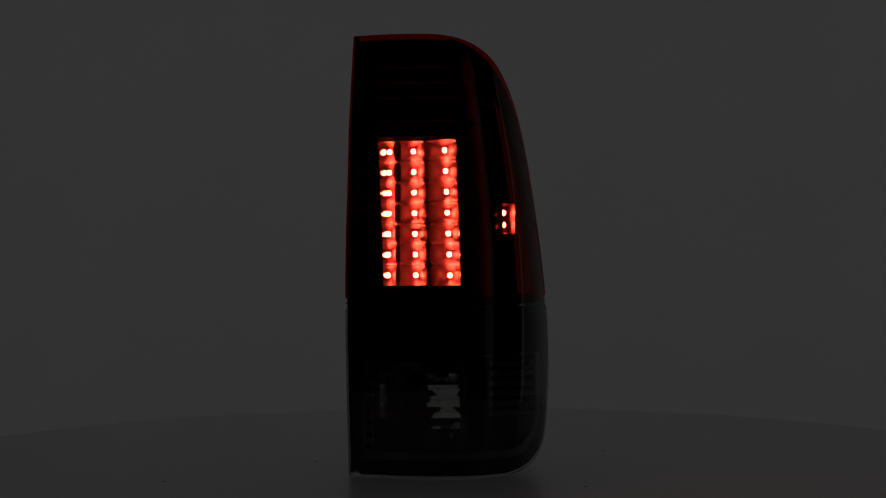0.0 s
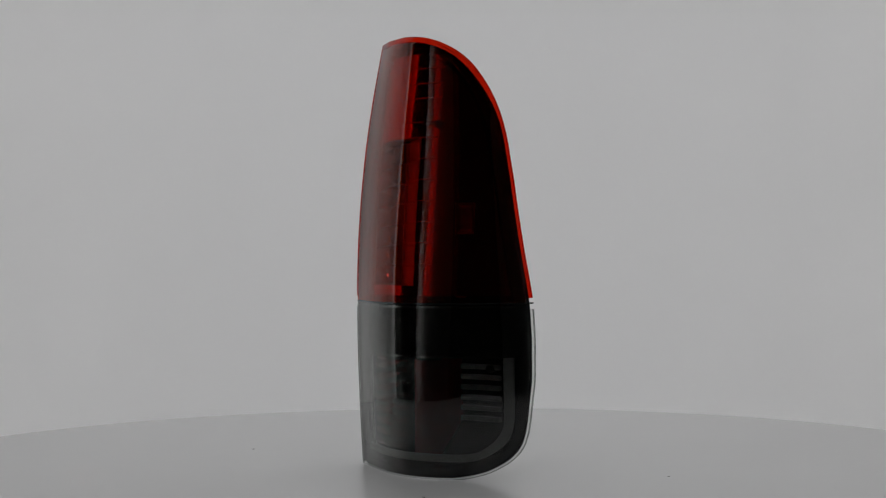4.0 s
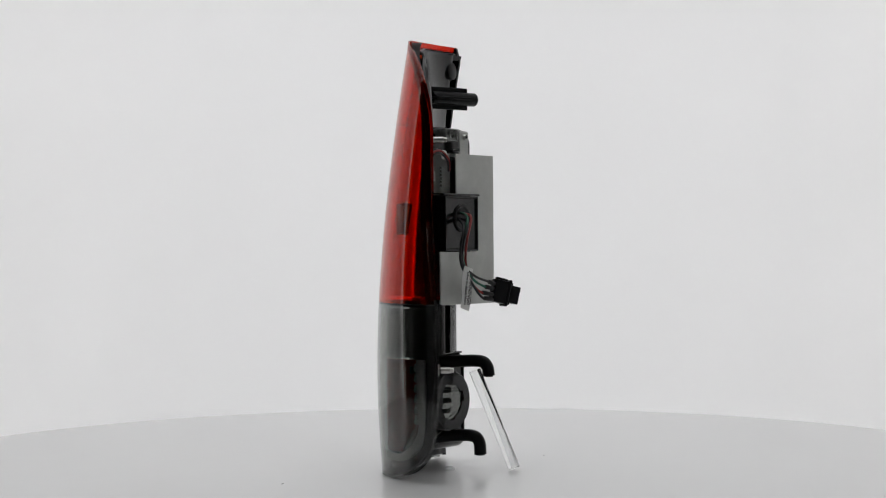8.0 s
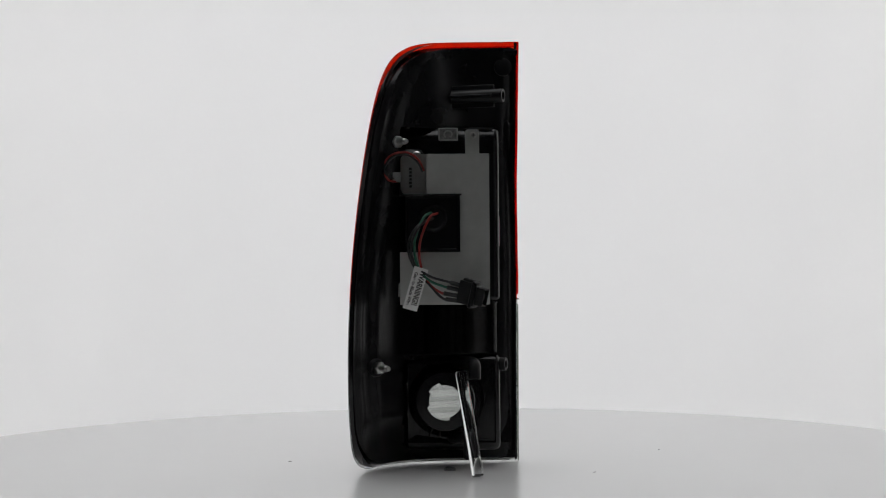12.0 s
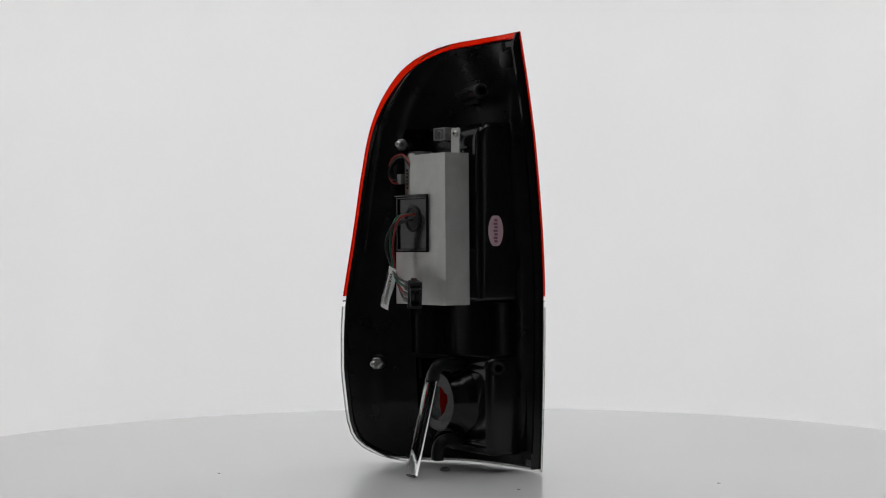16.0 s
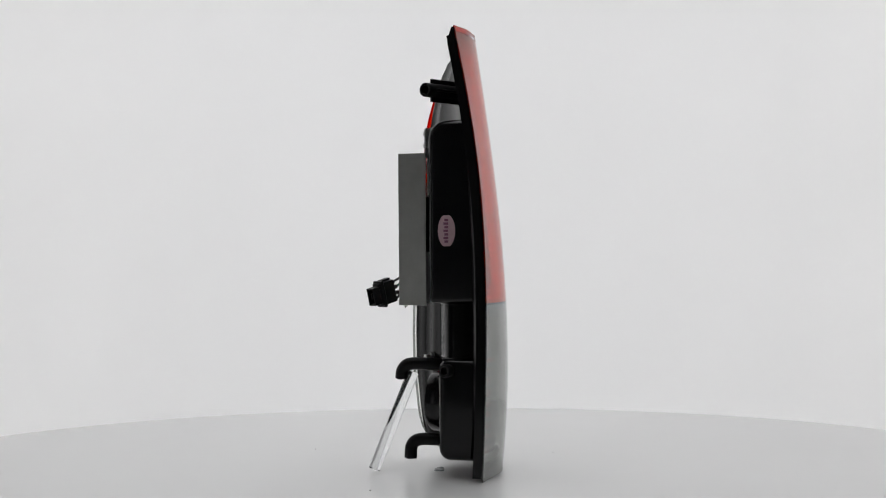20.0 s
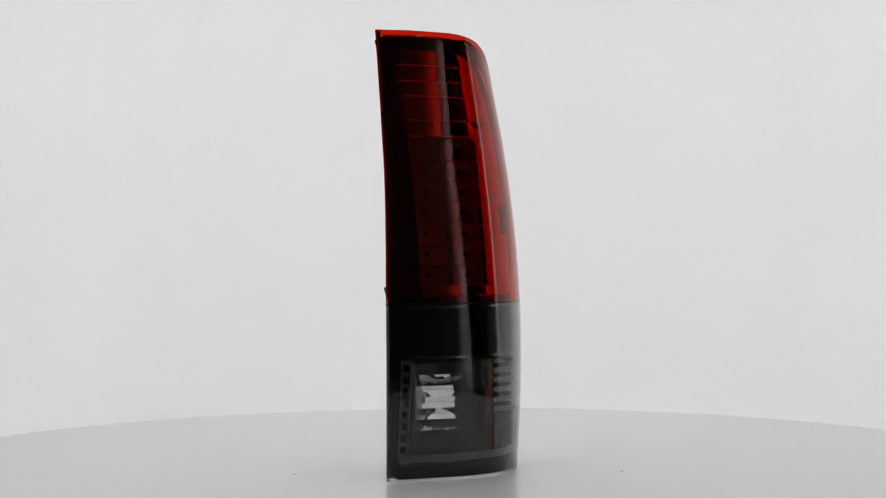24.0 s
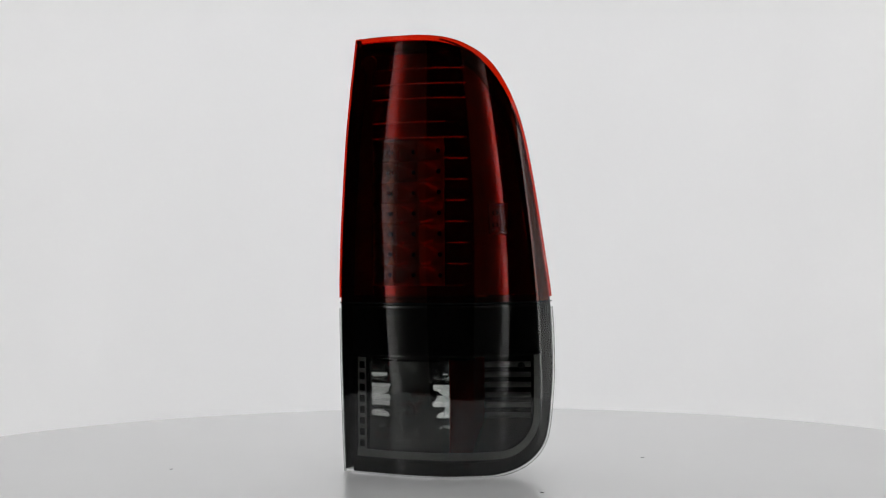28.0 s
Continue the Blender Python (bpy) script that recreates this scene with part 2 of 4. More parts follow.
def turntable():
    R = 0.65
    top = lathe([(0.0005, 0.0), (0.2, 0.0), (0.4, 0.0), (R - 0.008, 0.0), (R - 0.006, 0.0), (R - 0.004, 0.0), (R - 0.001, -0.0012), (R, -0.004), (R, -0.026), (R - 0.003, -0.03), (0.2, -0.03)], 160, "Z")
    t = tagged(empty("turntable"), "round white glossy turntable under the tail light", "turntable")
    part("disc", top, TABLE_WHITE, t, smooth=False)
    part("pedestal", lathe([(0.2, -0.031), (0.2, -0.74), (0.26, -0.77), (0.26, -0.80)], 48, "Z"), PAPER_WHITE, t)
    rnd = random.Random(4)
    for x, y in ((-0.155, 0.02), (0.17, -0.07), (-0.24, -0.16), (0.12, 0.2)):
        b = box(-0.0017, 0.0017, -0.0005, 0.0005, 0.0002, 0.0006, 0.0001, 1)
        part("dust_speck", moved(b, pose(x, y, 0, 0, 0, rnd.uniform(0, 180))), CRUMB, t, "tiny dark crumb")
    return t


table = turntable()


# ---------------------------------------------------------------- tail light: its bowed outer form
# local frame: X across the rear of the vehicle, Y into its body, Z up, from the turntable's axis
A0 = Vector((-0.0775, -0.0734))
UE, NE = Vector((0.7772, 0.6292)), Vector((0.6292, -0.7772))
POWERS = [(i, j) for i in range(6) for j in range(4) if not (i >= 4 and j >= 2)]
BOW = [0.05481, -0.01903, -0.01469, 0.00406, 0.00761, 0.00122, 9e-05, -0.00697, -0.05367, 0.00751, -0.02041, -0.01131,
       0.00727, -0.00892, -0.0137, 0.00675, -0.00697, -0.0158, -0.01902, -0.00983]
OUT_Z = [0.0, 0.003, 0.0055, 0.008, 0.013, 0.02, 0.027, 0.035, 0.046, 0.06, 0.10, 0.14, 0.175, 0.20, 0.25, 0.30, 0.34, 0.355, 0.37, 0.38, 0.39, 0.40, 0.41, 0.42, 0.428, 0.435, 0.441, 0.445, 0.4475, 0.4492, 0.45, 0.4505]
OUT_U = [0.155, 0.175, 0.183, 0.1903, 0.1983, 0.2063, 0.2110, 0.2144, 0.2168, 0.2184, 0.2218, 0.2215, 0.2196, 0.2162, 0.2086, 0.2009, 0.1935, 0.1899, 0.1855, 0.1818, 0.1774, 0.1722, 0.1660, 0.1588, 0.1510, 0.1415, 0.1300, 0.1180, 0.1060, 0.0920, 0.0780, 0.045]
SPLIT = 0.1765


def bow(u, z):
    x, y = u / 0.11 - 1, z / 0.225 - 1
    return sum(c * x ** i * y ** j for c, (i, j) in zip(BOW, POWERS))


def u_in(z):
    return float(np.interp(z, [0, 0.05, 0.10, 0.15, 0.20, 0.25, 0.30, 0.35, 0.40, 0.45], [0.0030, 0.0014, 0.0002, -0.0005, -0.0004, 0.0012, 0.0040, 0.0071, 0.0119, 0.0175]))


def u_out(z):
    """The outer edge, rounded between its given heights."""
    w = min(0.008, 0.6 * min(abs(z), abs(z - 0.4505)))
    return float(sum(np.interp(z + w * d, OUT_Z, OUT_U) for d in (-1, -0.5, 0, 0.5, 1)) / 5)


def at(u, z, n=0.0, flat=0.0):
    """A point n metres in front of the bowed surface, which may be flattened."""
    p = A0 + UE * u + NE * (bow(u, z) - flat * max(bow(u, z), 0.0) + n)
    return Vector((p.x, p.y, z))


def u_of_x(x, z, n=0.0):
    lo, hi = -0.02, 0.24
    for _ in range(30):
        mid = (lo + hi) / 2
        if at(mid, z, n).x < x:
            lo = mid
        else:
            hi = mid
    return (lo + hi) / 2


def z_steps(z0, z1, n):
    """Steps that crowd towards the rounded ends of the outline."""
    base = [0.0, 0.0015, 0.003, 0.0055, 0.008, 0.012, 0.016, 0.02, 0.027, 0.035, 0.047, 0.06] + [0.06 + 0.33 * k / 30 for k in range(1, 31)] + \
           [0.395, 0.40, 0.405, 0.41, 0.415, 0.42, 0.426, 0.432, 0.4365, 0.441, 0.4435, 0.446, 0.4475, 0.449, 0.4498, 0.4505]
    return [z0] + [z for z in base if z0 + 1e-4 < z < z1 - 1e-4] + [z1]


def bowed(z0, z1, n_front, n_back, margin=0.0, cols=44, keep=None, flat=0.0, inner=None, near=lambda d, u, z: 0.0):
    """A bowed sheet between two depths, closed along its edges. keep(x, z) leaves openings."""
    bm = bmesh.new()
    zs = z_steps(max(z0, margin), min(z1, 0.4505 - margin), 0)
    layers = []
    for n in (n_front, n_back):
        rows = []
        for z in zs:
            zz = z
            a, b = u_in(zz) + (margin if inner is None else inner), u_out(zz) - margin
            if margin:
                grow = (zz - margin) / (0.4505 - 2 * margin) * 0.4505
                b = min(b, u_out(grow) - margin)
            us = [a + (b - a) * k / cols for k in range(cols + 1)]
            rows.append([bm.verts.new(at(u, zz, n + near(u - a, u, zz), flat(zz, u) if callable(flat) else flat)) for u in us])
        layers.append(rows)
    for li, rows in enumerate(layers):
        for i in range(len(zs) - 1):
            for k in range(cols):
                c = (rows[i][k].co + rows[i + 1][k + 1].co) / 2
                if keep and not keep(c.x, c.z):
                    continue
                q = (rows[i][k], rows[i][k + 1], rows[i + 1][k + 1], rows[i + 1][k])
                bm.faces.new(q if li == 0 else q[::-1])
    f, b = layers
    for i in range(len(zs) - 1):
        bm.faces.new((f[i][0], f[i + 1][0], b[i + 1][0], b[i][0]))
        bm.faces.new((f[i][cols], b[i][cols], b[i + 1][cols], f[i + 1][cols]))
    for k in range(cols):
        bm.faces.new((f[0][k], b[0][k], b[0][k + 1], f[0][k + 1]))
        bm.faces.new((f[-1][k], f[-1][k + 1], b[-1][k + 1], b[-1][k]))
    loose = [v for v in bm.verts if not v.link_faces]
    bmesh.ops.delete(bm, geom=loose, context="VERTS")
    return bm


def outline():
    """The outer edge as (u, z), from the inner foot up, over the top and down round the outer side."""
    zs = z_steps(0, 0.4505, 0)
    up = [(u_in(z), z) for z in zs]
    top = [(u_in(0.4505) + (0.045 - u_in(0.4505)) * k / 5, 0.4505) for k in range(1, 5)]
    down = [(u_out(z), z) for z in reversed(zs)]
    foot = [(0.155 - (0.155 - u_in(0)) * k / 16, 0.0) for k in range(1, 16)]
    return up + top + down + foot


def ribbon(path, closed, o0, o1, n0, n1, more=lambda u, z: 0.0, back=0.0, less=lambda u, z: 0.0, up=lambda u, z: 0.0):
    """A bar along the edge, lying on the bowed surface: from o0 to o1 outward, from n0 to n1 in depth, its back set inward."""
    bm = bmesh.new()
    rings = []
    N = len(path)
    for i, (u, z) in enumerate(path):
        a = path[(i - 1) % N] if closed or i else path[i]
        b = path[(i + 1) % N] if closed or i < N - 1 else path[i]
        t = Vector((b[0] - a[0], b[1] - a[1])).normalized()
        out = Vector((-t.y, t.x))
        ring = []
        w, s = more(u, z), less(u, z)
        for o, n in ((o0 - w, n0), (o1 - s, n0), (o1 - s - back, n1 + up(u, z)), (o0 - w - back, n1 + up(u, z))):
            uu, zz = u + out.x * o, max(z + out.y * o, 0.0006)
            p = A0 + UE * uu + NE * (bow(uu, zz) + n)
            ring.append(bm.verts.new((p.x, p.y, zz)))
        rings.append(ring)
    pairs = list(zip(rings, rings[1:])) + ([(rings[-1], rings[0])] if closed else [])
    for a, b in pairs:
        for k in range(4):
            bm.faces.new((a[k], a[(k + 1) % 4], b[(k + 1) % 4], b[k]))
    if not closed:
        bm.faces.new(rings[0])
        bm.faces.new(rings[-1])
    return bm


lamp = tagged(empty("tail_light"), "red and smoked plastic vehicle tail light standing upright on a turntable", "tail light")
BOX_X0, BOX_X1, BOX_Y, BOWL_Y = -0.0570, 0.056, -0.0065, -0.016
SHELL_N = -0.0130                     # depth of the back shell behind the lens
UPPER, MIDDLE, LOWER = (0.178, 0.358), (0.1215, 0.1745), (0.020, 0.118)


def in_boxes(x, z):
    return BOX_X0 + 0.002 < x < BOX_X1 - 0.013 and any(a < z < b for a, b in (UPPER, MIDDLE, LOWER))


def edge_more(u, z):
    """The moulded edge is broad over the top and narrow along the inner side."""
    if u < 0.019 and 0.002 < z < 0.4500:
        return -0.0026
    return 0.0010 * min(max((z - 0.36) / 0.06, 0), 1)


def hollow(z, u=0.1):
    """How far the back shell keeps from the lens: deep in the middle, close at foot, top and outer rim."""
    return 0.47 * min(max((u_out(z) - u - 0.006) / 0.034, 0.0), 1.0) * min(max(z - 0.004, 0) / 0.055, 1.0) * min((0.4505 - z) / 0.07, 1.0)


def rise(u, z):
    """Along the outer rim the shell comes close up to the lens."""
    return 0.0066 * min(max((0.0148 - u_out(z) + u) / 0.0053, 0.0), 1.0) * min(max((z - 0.012) / 0.03, 0.0), 1.0) * min(max((0.444 - z) / 0.02, 0.0), 1.0)


def shell():
    up = part("upper_lens", bowed(SPLIT, 0.4505, 0.0, -0.0022, 0.0040, inner=0.0012), RED_LENS, lamp, "transparent deep red lens")
    low = part("lower_lens", bowed(0.0, SPLIT - 0.0012, 0.0, -0.0022, 0.0034, inner=0.0008), SMOKE_LENS, lamp, "transparent smoked grey lens")
    path = outline()
    red = [p for p in path if p[1] >= SPLIT]
    i0 = next(i for i, p in enumerate(path) if p[1] < SPLIT and i > 30)
    pale = path[i0:] + [p for p in path[:30] if p[1] < SPLIT]
    part("lens_edge", ribbon(red, False, -0.0042, 0.0004, 0.0003, -0.0012, edge_more), RED_EDGE, up, "bright red moulded edge")
    part("lens_edge", ribbon(pale, False, -0.0036, 0.0004, 0.0003, -0.0012, edge_more), PALE_EDGE, low, "pale clear moulded edge")
    part("lens_bead", ribbon(red, False, -0.0001, 0.0007, 0.0004, -0.0008), RED_LENS, up)
    part("lens_bead", ribbon(pale, False, -0.0001, 0.0007, 0.0004, -0.0008), SMOKE_LENS, low)
    part("lens_seam", ribbon([(u_in(SPLIT) + (u_out(SPLIT) - u_in(SPLIT)) * k / 40, SPLIT - 0.0006) for k in range(41)], False, -0.0007, 0.0007, 0.0002, -0.003), BLACK, up, "dark seam between red and smoked lens")
    housing = part("housing", bowed(0.0, 0.4505, SHELL_N, SHELL_N - 0.0025, 0.007, flat=hollow, inner=0.0062, near=lambda d, u, z: 0.0066 * min(max((0.0140 - d) / 0.011, 0.0), 1.0) + rise(u, z), keep=lambda x, z: not in_boxes(x, z)), SHELL, lamp, "glossy black plastic back shell")
    part("flange", ribbon([p for p in path if p[0] > 0.0195 or (p[1] == 0 and p[0] > 0.012)], False, -0.0095, -0.0019, -0.0014, SHELL_N - 0.0008, edge_more, 0.0042, lambda u, z: 0.0033 * min(max((z - 0.36) / 0.06, 0), 1), rise), BLACK, housing)
    # skirt between the flange and the recessed shell on the outer side
    bm = bmesh.new()
    rows = []
    for z in z_steps(0.004, 0.446, 0):
        u = u_out(z)
        rows.append([bm.verts.new(p) for p in (at(u - 0.0066, z, -0.0030), at(u - 0.0085, z, SHELL_N - 0.001 + rise(u - 0.0085, z), hollow(z, u - 0.0085)))])
    for a, b in zip(rows, rows[1:]):
        bm.faces.new((a[0], a[1], b[1], b[0]))
    bmesh.ops.solidify(bm, geom=bm.faces[:], thickness=0.0012)
    part("skirt", bm, BLACK_MATT, housing)
    # the shell's straight wall along the inner side
    bm = bmesh.new()
    rows = []
    for z in z_steps(0.0040, 0.4500, 0):
        p = at(u_in(z), z, -0.0012)
        deep = 0.0105 * min(1.0, 0.25 + (0.4505 - z) / 0.02)
        rows.append([bm.verts.new((p.x + dx, p.y + dy, z)) for dx, dy in ((0.0019, 0), (0.0019, deep), (0.0046, deep), (0.0046, 0))])
    for a, b in zip(rows, rows[1:]):
        for k in range(4):
            bm.faces.new((a[k], a[(k + 1) % 4], b[(k + 1) % 4], b[k]))
    bm.faces.new(rows[0])
    bm.faces.new(rows[-1])
    part("side_wall", bm, BLACK, housing)
    return up, low, housing


upper_lens, lower_lens, housing = shell()


def shell_y(x, z):
    """Depth of the back shell at a place across it."""
    lo, hi = 0.0, 0.205
    for _ in range(30):
        mid = (lo + hi) / 2
        if at(mid, z, SHELL_N - 0.0015, hollow(z, mid)).x < x:
            lo = mid
        else:
            hi = mid
    return at(lo, z, SHELL_N - 0.0015, hollow(z, lo)).y


def tub(name, z0, z1, yb, r_top, r_foot, hole=None):
    """A box-shaped bulge of the back shell, open towards the lens: a rounded profile drawn along X."""
    bm = bmesh.new()
    cols = []
    e = 0.0050                           # rounding of the upright inner corner
    for x, ins in [(BOX_X0 + e - e * math.sin(radians(a)), e - e * math.cos(radians(a))) for a in (90, 72, 54, 36, 18, 0)] + [(0.038, 0.0)]:
        rf, rt, y1, za, zb = max(r_foot - ins, 0.0006), max(r_top - ins, 0.0006), yb - ins, z0 + ins * 0.6, z1 - ins
        prof = [(y1 - rf + rf * math.sin(radians(15 * k)), za + rf - rf * math.cos(radians(15 * k))) for k in range(7)]
        prof += [(y1 - rt + rt * math.cos(radians(10 * k)), zb - rt + rt * math.sin(radians(10 * k))) for k in range(10)]
        mouth = [min(at(u_of_x(x, z), z, SHELL_N).y, y1 - r - 0.001) for z, r in ((za, rf), (zb, rt))]
        cols.append([bm.verts.new((x, y, z)) for y, z in [(mouth[0], za)] + prof + [(mouth[1], zb)]])
    n = len(cols[0])
    back = None
    for i in range(len(cols) - 1):
        for k in range(n - 1):
            f = bm.faces.new((cols[i][k], cols[i + 1][k], cols[i + 1][k + 1], cols[i][k + 1]))
            if hole and k == 7 and i == len(cols) - 2:
                back = f
    bm.faces.new(cols[0][::-1])
    if hole:
        ring = list(back.verts)
        bm.faces.remove(back)
        hx, hz, hr = hole
        m = 40
        circ = [bm.verts.new((hx + hr * math.cos(2 * math.pi * k / m), yb, hz + hr * math.sin(2 * math.pi * k / m))) for k in range(m)]
        ang = lambda v: math.atan2(v.co.z - hz, v.co.x - hx) % (2 * math.pi)
        ring = sorted([(ang(v), v) for v in ring], key=lambda q: q[0])
        circ = [(2 * math.pi * k / m, v) for k, v in enumerate(circ)]
        ring.append((ring[0][0] + 2 * math.pi, ring[0][1]))
        circ.append((2 * math.pi, circ[0][1]))
        i = k = 0
        while i < len(ring) - 1 or k < len(circ) - 1:
            if k >= len(circ) - 1 or (i < len(ring) - 1 and ring[i + 1][0] < circ[k + 1][0]):
                bm.faces.new((circ[k][1], ring[i][1], ring[i + 1][1]))
                i += 1
            else:
                bm.faces.new((circ[k][1], ring[i][1], circ[k + 1][1]))
                k += 1
    bmesh.ops.recalc_face_normals(bm, faces=bm.faces)
    bmesh.ops.solidify(bm, geom=bm.faces[:], thickness=-0.002)
    ob = part(name, bm, BLACK, lamp, "black plastic bulge of the back shell")
    # wall that joins the bulge to the bowed shell on its outer side
    bm = bmesh.new()
    rows = []
    for k in range(17):
        z = z0 - 0.001 + (z1 - z0 + 0.002) * k / 16
        p = shell_y(0.0445, z)
        rows.append([bm.verts.new((x, y, z)) for x, y in ((0.0378, yb - 0.004), (0.0445, max(p, yb - 0.002)))])
    for a, b in zip(rows, rows[1:]):
        bm.faces.new((a[0], a[1], b[1], b[0]))
    bmesh.ops.solidify(bm, geom=bm.faces[:], thickness=0.0016)
    part("chamber_wall", bm, BLACK, ob)
    # shelves that close the recess above and below where the shell lies deeper
    for z, r in ((z0 - 0.0008, r_foot), (z1 + 0.0008, r_top)):
        bm = bmesh.new()
        rows = []
        for k in range(13):
            x = -0.030 + 0.0755 * k / 12
            y0 = yb - r - 0.003
            rows.append([bm.verts.new((x, y, z)) for y in (y0, max(shell_y(x, z) + 0.0005, y0 + 0.001))])
        for a, b in zip(rows, rows[1:]):
            bm.faces.new((a[0], b[0], b[1], a[1]))
        bmesh.ops.solidify(bm, geom=bm.faces[:], thickness=0.0014)
        part("chamber_shelf", bm, BLACK, ob)
    return ob


HOLE = (-0.002, 0.0725, 0.0168)


def middle_chamber(z0, z1):
    """The waist of the back shell: a wall that curves round its inner corner and dips towards the outer side."""
    mouth = at(u_of_x(BOX_X0, z0), z0, SHELL_N).y
    bend = [(-0.0570, -0.0420), (-0.0565, -0.0320), (-0.0548, -0.0255), (-0.0510, -0.0215), (-0.0450, -0.0176), (-0.0350, -0.0116), (-0.0200, -0.0042), (0.0, 0.0025), (0.0200, 0.0070), (0.0340, 0.0095)]
    end = max(shell_y(0.0445, (z0 + z1) / 2) - 0.001, 0.0105)
    path = [(BOX_X0, min(mouth, -0.046))] + bend + [(0.0445, end)]
    bm = bmesh.new()
    lo, hi = ([bm.verts.new((x, y, z)) for x, y in path] for z in (z0, z1))
    for k in range(len(path) - 1):
        bm.faces.new((lo[k], lo[k + 1], hi[k + 1], hi[k]))
    bmesh.ops.solidify(bm, geom=bm.faces[:], thickness=0.0016)
    ob = part("middle_chamber", bm, BLACK, lamp, "black plastic waist of the back shell", angle=50)
    for z in (z0 - 0.0006, z1 - 0.0008):
        bm = bmesh.new()
        front = [at(u_of_x(x, z), z, SHELL_N - 0.001) for x in (0.0445, 0.030, 0.010, -0.010, -0.030, -0.045)]
        edge = path[1:] + [(p.x, min(p.y, end - 0.002)) for p in front]
        a, b = ([bm.verts.new((x, y, h)) for x, y in edge] for h in (z, z + 0.0014))
        bm.faces.new(a)
        bm.faces.new(b)
        for k in range(len(edge)):
            j = (k + 1) % len(edge)
            bm.faces.new((a[k], a[j], b[j], b[k]))
        part("chamber_shelf", bm, BLACK, ob, smooth=False)
    return ob


middle_tub = middle_chamber(MIDDLE[0], MIDDLE[1])
led_tub = tub("led_chamber", UPPER[0], UPPER[1], BOX_Y, 0.017, 0.003)
bulb_tub = tub("bulb_chamber", LOWER[0], LOWER[1], BOWL_Y, 0.010, 0.010, hole=(HOLE[0], HOLE[1], 0.0400))


def bulb_boss():
    """Round neck of the bulb chamber with a keyed, empty bulb hole."""
    def key(a):
        return 0.0198 if 28 < a < 74 or 255 < a < 345 or 148 < a < 186 else HOLE[2]
    n = 120
    bm = bmesh.new()
    prof = [(0.0418, -0.0175), (0.0395, -0.0165), (0.0345, -0.008), (0.0315, 0.0), (0.0310, 0.0085), (0.0300, 0.0098), (0.0225, 0.0100), (None, 0.0100), (None, 0.0082), (0.0225, 0.0080), (0.0285, 0.0075), (0.0295, 0.0), (0.0325, -0.0085), (0.0375, -0.0185)]
    rings = []
    for r, y in prof:
        rings.append([bm.verts.new((HOLE[0] + (r or key(360 * k / n)) * math.cos(2 * math.pi * k / n), y, HOLE[1] + (r or key(360 * k / n)) * math.sin(2 * math.pi * k / n))) for k in range(n)])
    for a, b in zip(rings, rings[1:] + rings[:1]):
        for k in range(n):
            bm.faces.new((a[k], a[(k + 1) % n], b[(k + 1) % n], b[k]))
    neck = part("bulb_collar", bm, BLACK, bulb_tub, "black round neck with an empty keyed bulb hole")
    # stiffening ribs that lean on the neck
    for deg in (52, 62, 72, 82, 92, 102, 112, 122, 250, 265, 280, 295):
        a = radians(deg)
        m = pose(HOLE[0], 0, HOLE[1]) @ Matrix.Rotation(-a, 4, "Y")
        bm = bmesh.new()
        pts = [(0.0305, 0.0), (0.0330, -0.001), (0.0435, -0.0165), (0.0435, -0.0185), (0.036, -0.0185), (0.0305, -0.004)]
        f = [[bm.verts.new((x, y, w)) for x, y in pts] for w in (-0.0008, 0.0008)]
        bm.faces.new(f[0])
        bm.faces.new(f[1][::-1])
        for k in range(6):
            bm.faces.new((f[0][k], f[0][(k + 1) % 6], f[1][(k + 1) % 6], f[1][k]))
        part("rib", moved(bm, m), BLACK, neck, smooth=False)


bulb_boss()


# ---------------------------------------------------------------- behind the red lens
BEZEL_N = -0.0105                    # depth of the mirror bezel behind the lens
OPEN_U0, OPEN_U1, RIB_U = 0.0342, 0.1078, 0.1305
OPEN_Z0, OPEN_Z1 = 0.1935, 0.3440
MARK_U, MARK_Z = 0.1620, 0.2610


def patch(ua, ub, z0, z1, n0, n1, thick=0.0015, cols=10, rows=10, foot=0.0):
    """A piece of sheet that follows the lens: between two edges, from depth n0 at its foot to n1 at its head; the foot may be cut back at a slant."""
    bm = bmesh.new()
    edge = lambda e, z: e(z) if callable(e) else e
    back = min(n0, n1) - thick
    grids = []
    for layer in (0, 1):
        grid = []
        for i in range(rows + 1):
            z = z0 + (z1 - z0) * i / rows if not foot or i == 0 else z0 + foot + (z1 - z0 - foot) * (i - 1) / (rows - 1)
            a, b = edge(ua, z), edge(ub, z)
            n = back if layer else n0 - foot * (i == 0) + (n1 - n0) * i / rows
            grid.append([bm.verts.new(at(a + (b - a) * k / cols, z, n)) for k in range(cols + 1)])
        grids.append(grid)
    f, g = grids
    for i in range(rows):
        for k in range(cols):
            bm.faces.new((f[i][k], f[i][k + 1], f[i + 1][k + 1], f[i + 1][k]))
            bm.faces.new((g[i][k], g[i + 1][k], g[i + 1][k + 1], g[i][k + 1]))
        bm.faces.new((f[i][0], f[i + 1][0], g[i + 1][0], g[i][0]))
        bm.faces.new((f[i][cols], g[i][cols], g[i + 1][cols], f[i + 1][cols]))
    for k in range(cols):
        bm.faces.new((f[0][k], g[0][k], g[0][k + 1], f[0][k + 1]))
        bm.faces.new((f[rows][k], f[rows][k + 1], g[rows][k + 1], g[rows][k]))
    return bm


def rim_u(z):
    """Outer end of the bezel, rounded in at the top like the lens."""
    return min(u_out(z), u_out(z + 0.012) if z < 0.438 else 0.07) - 0.0150


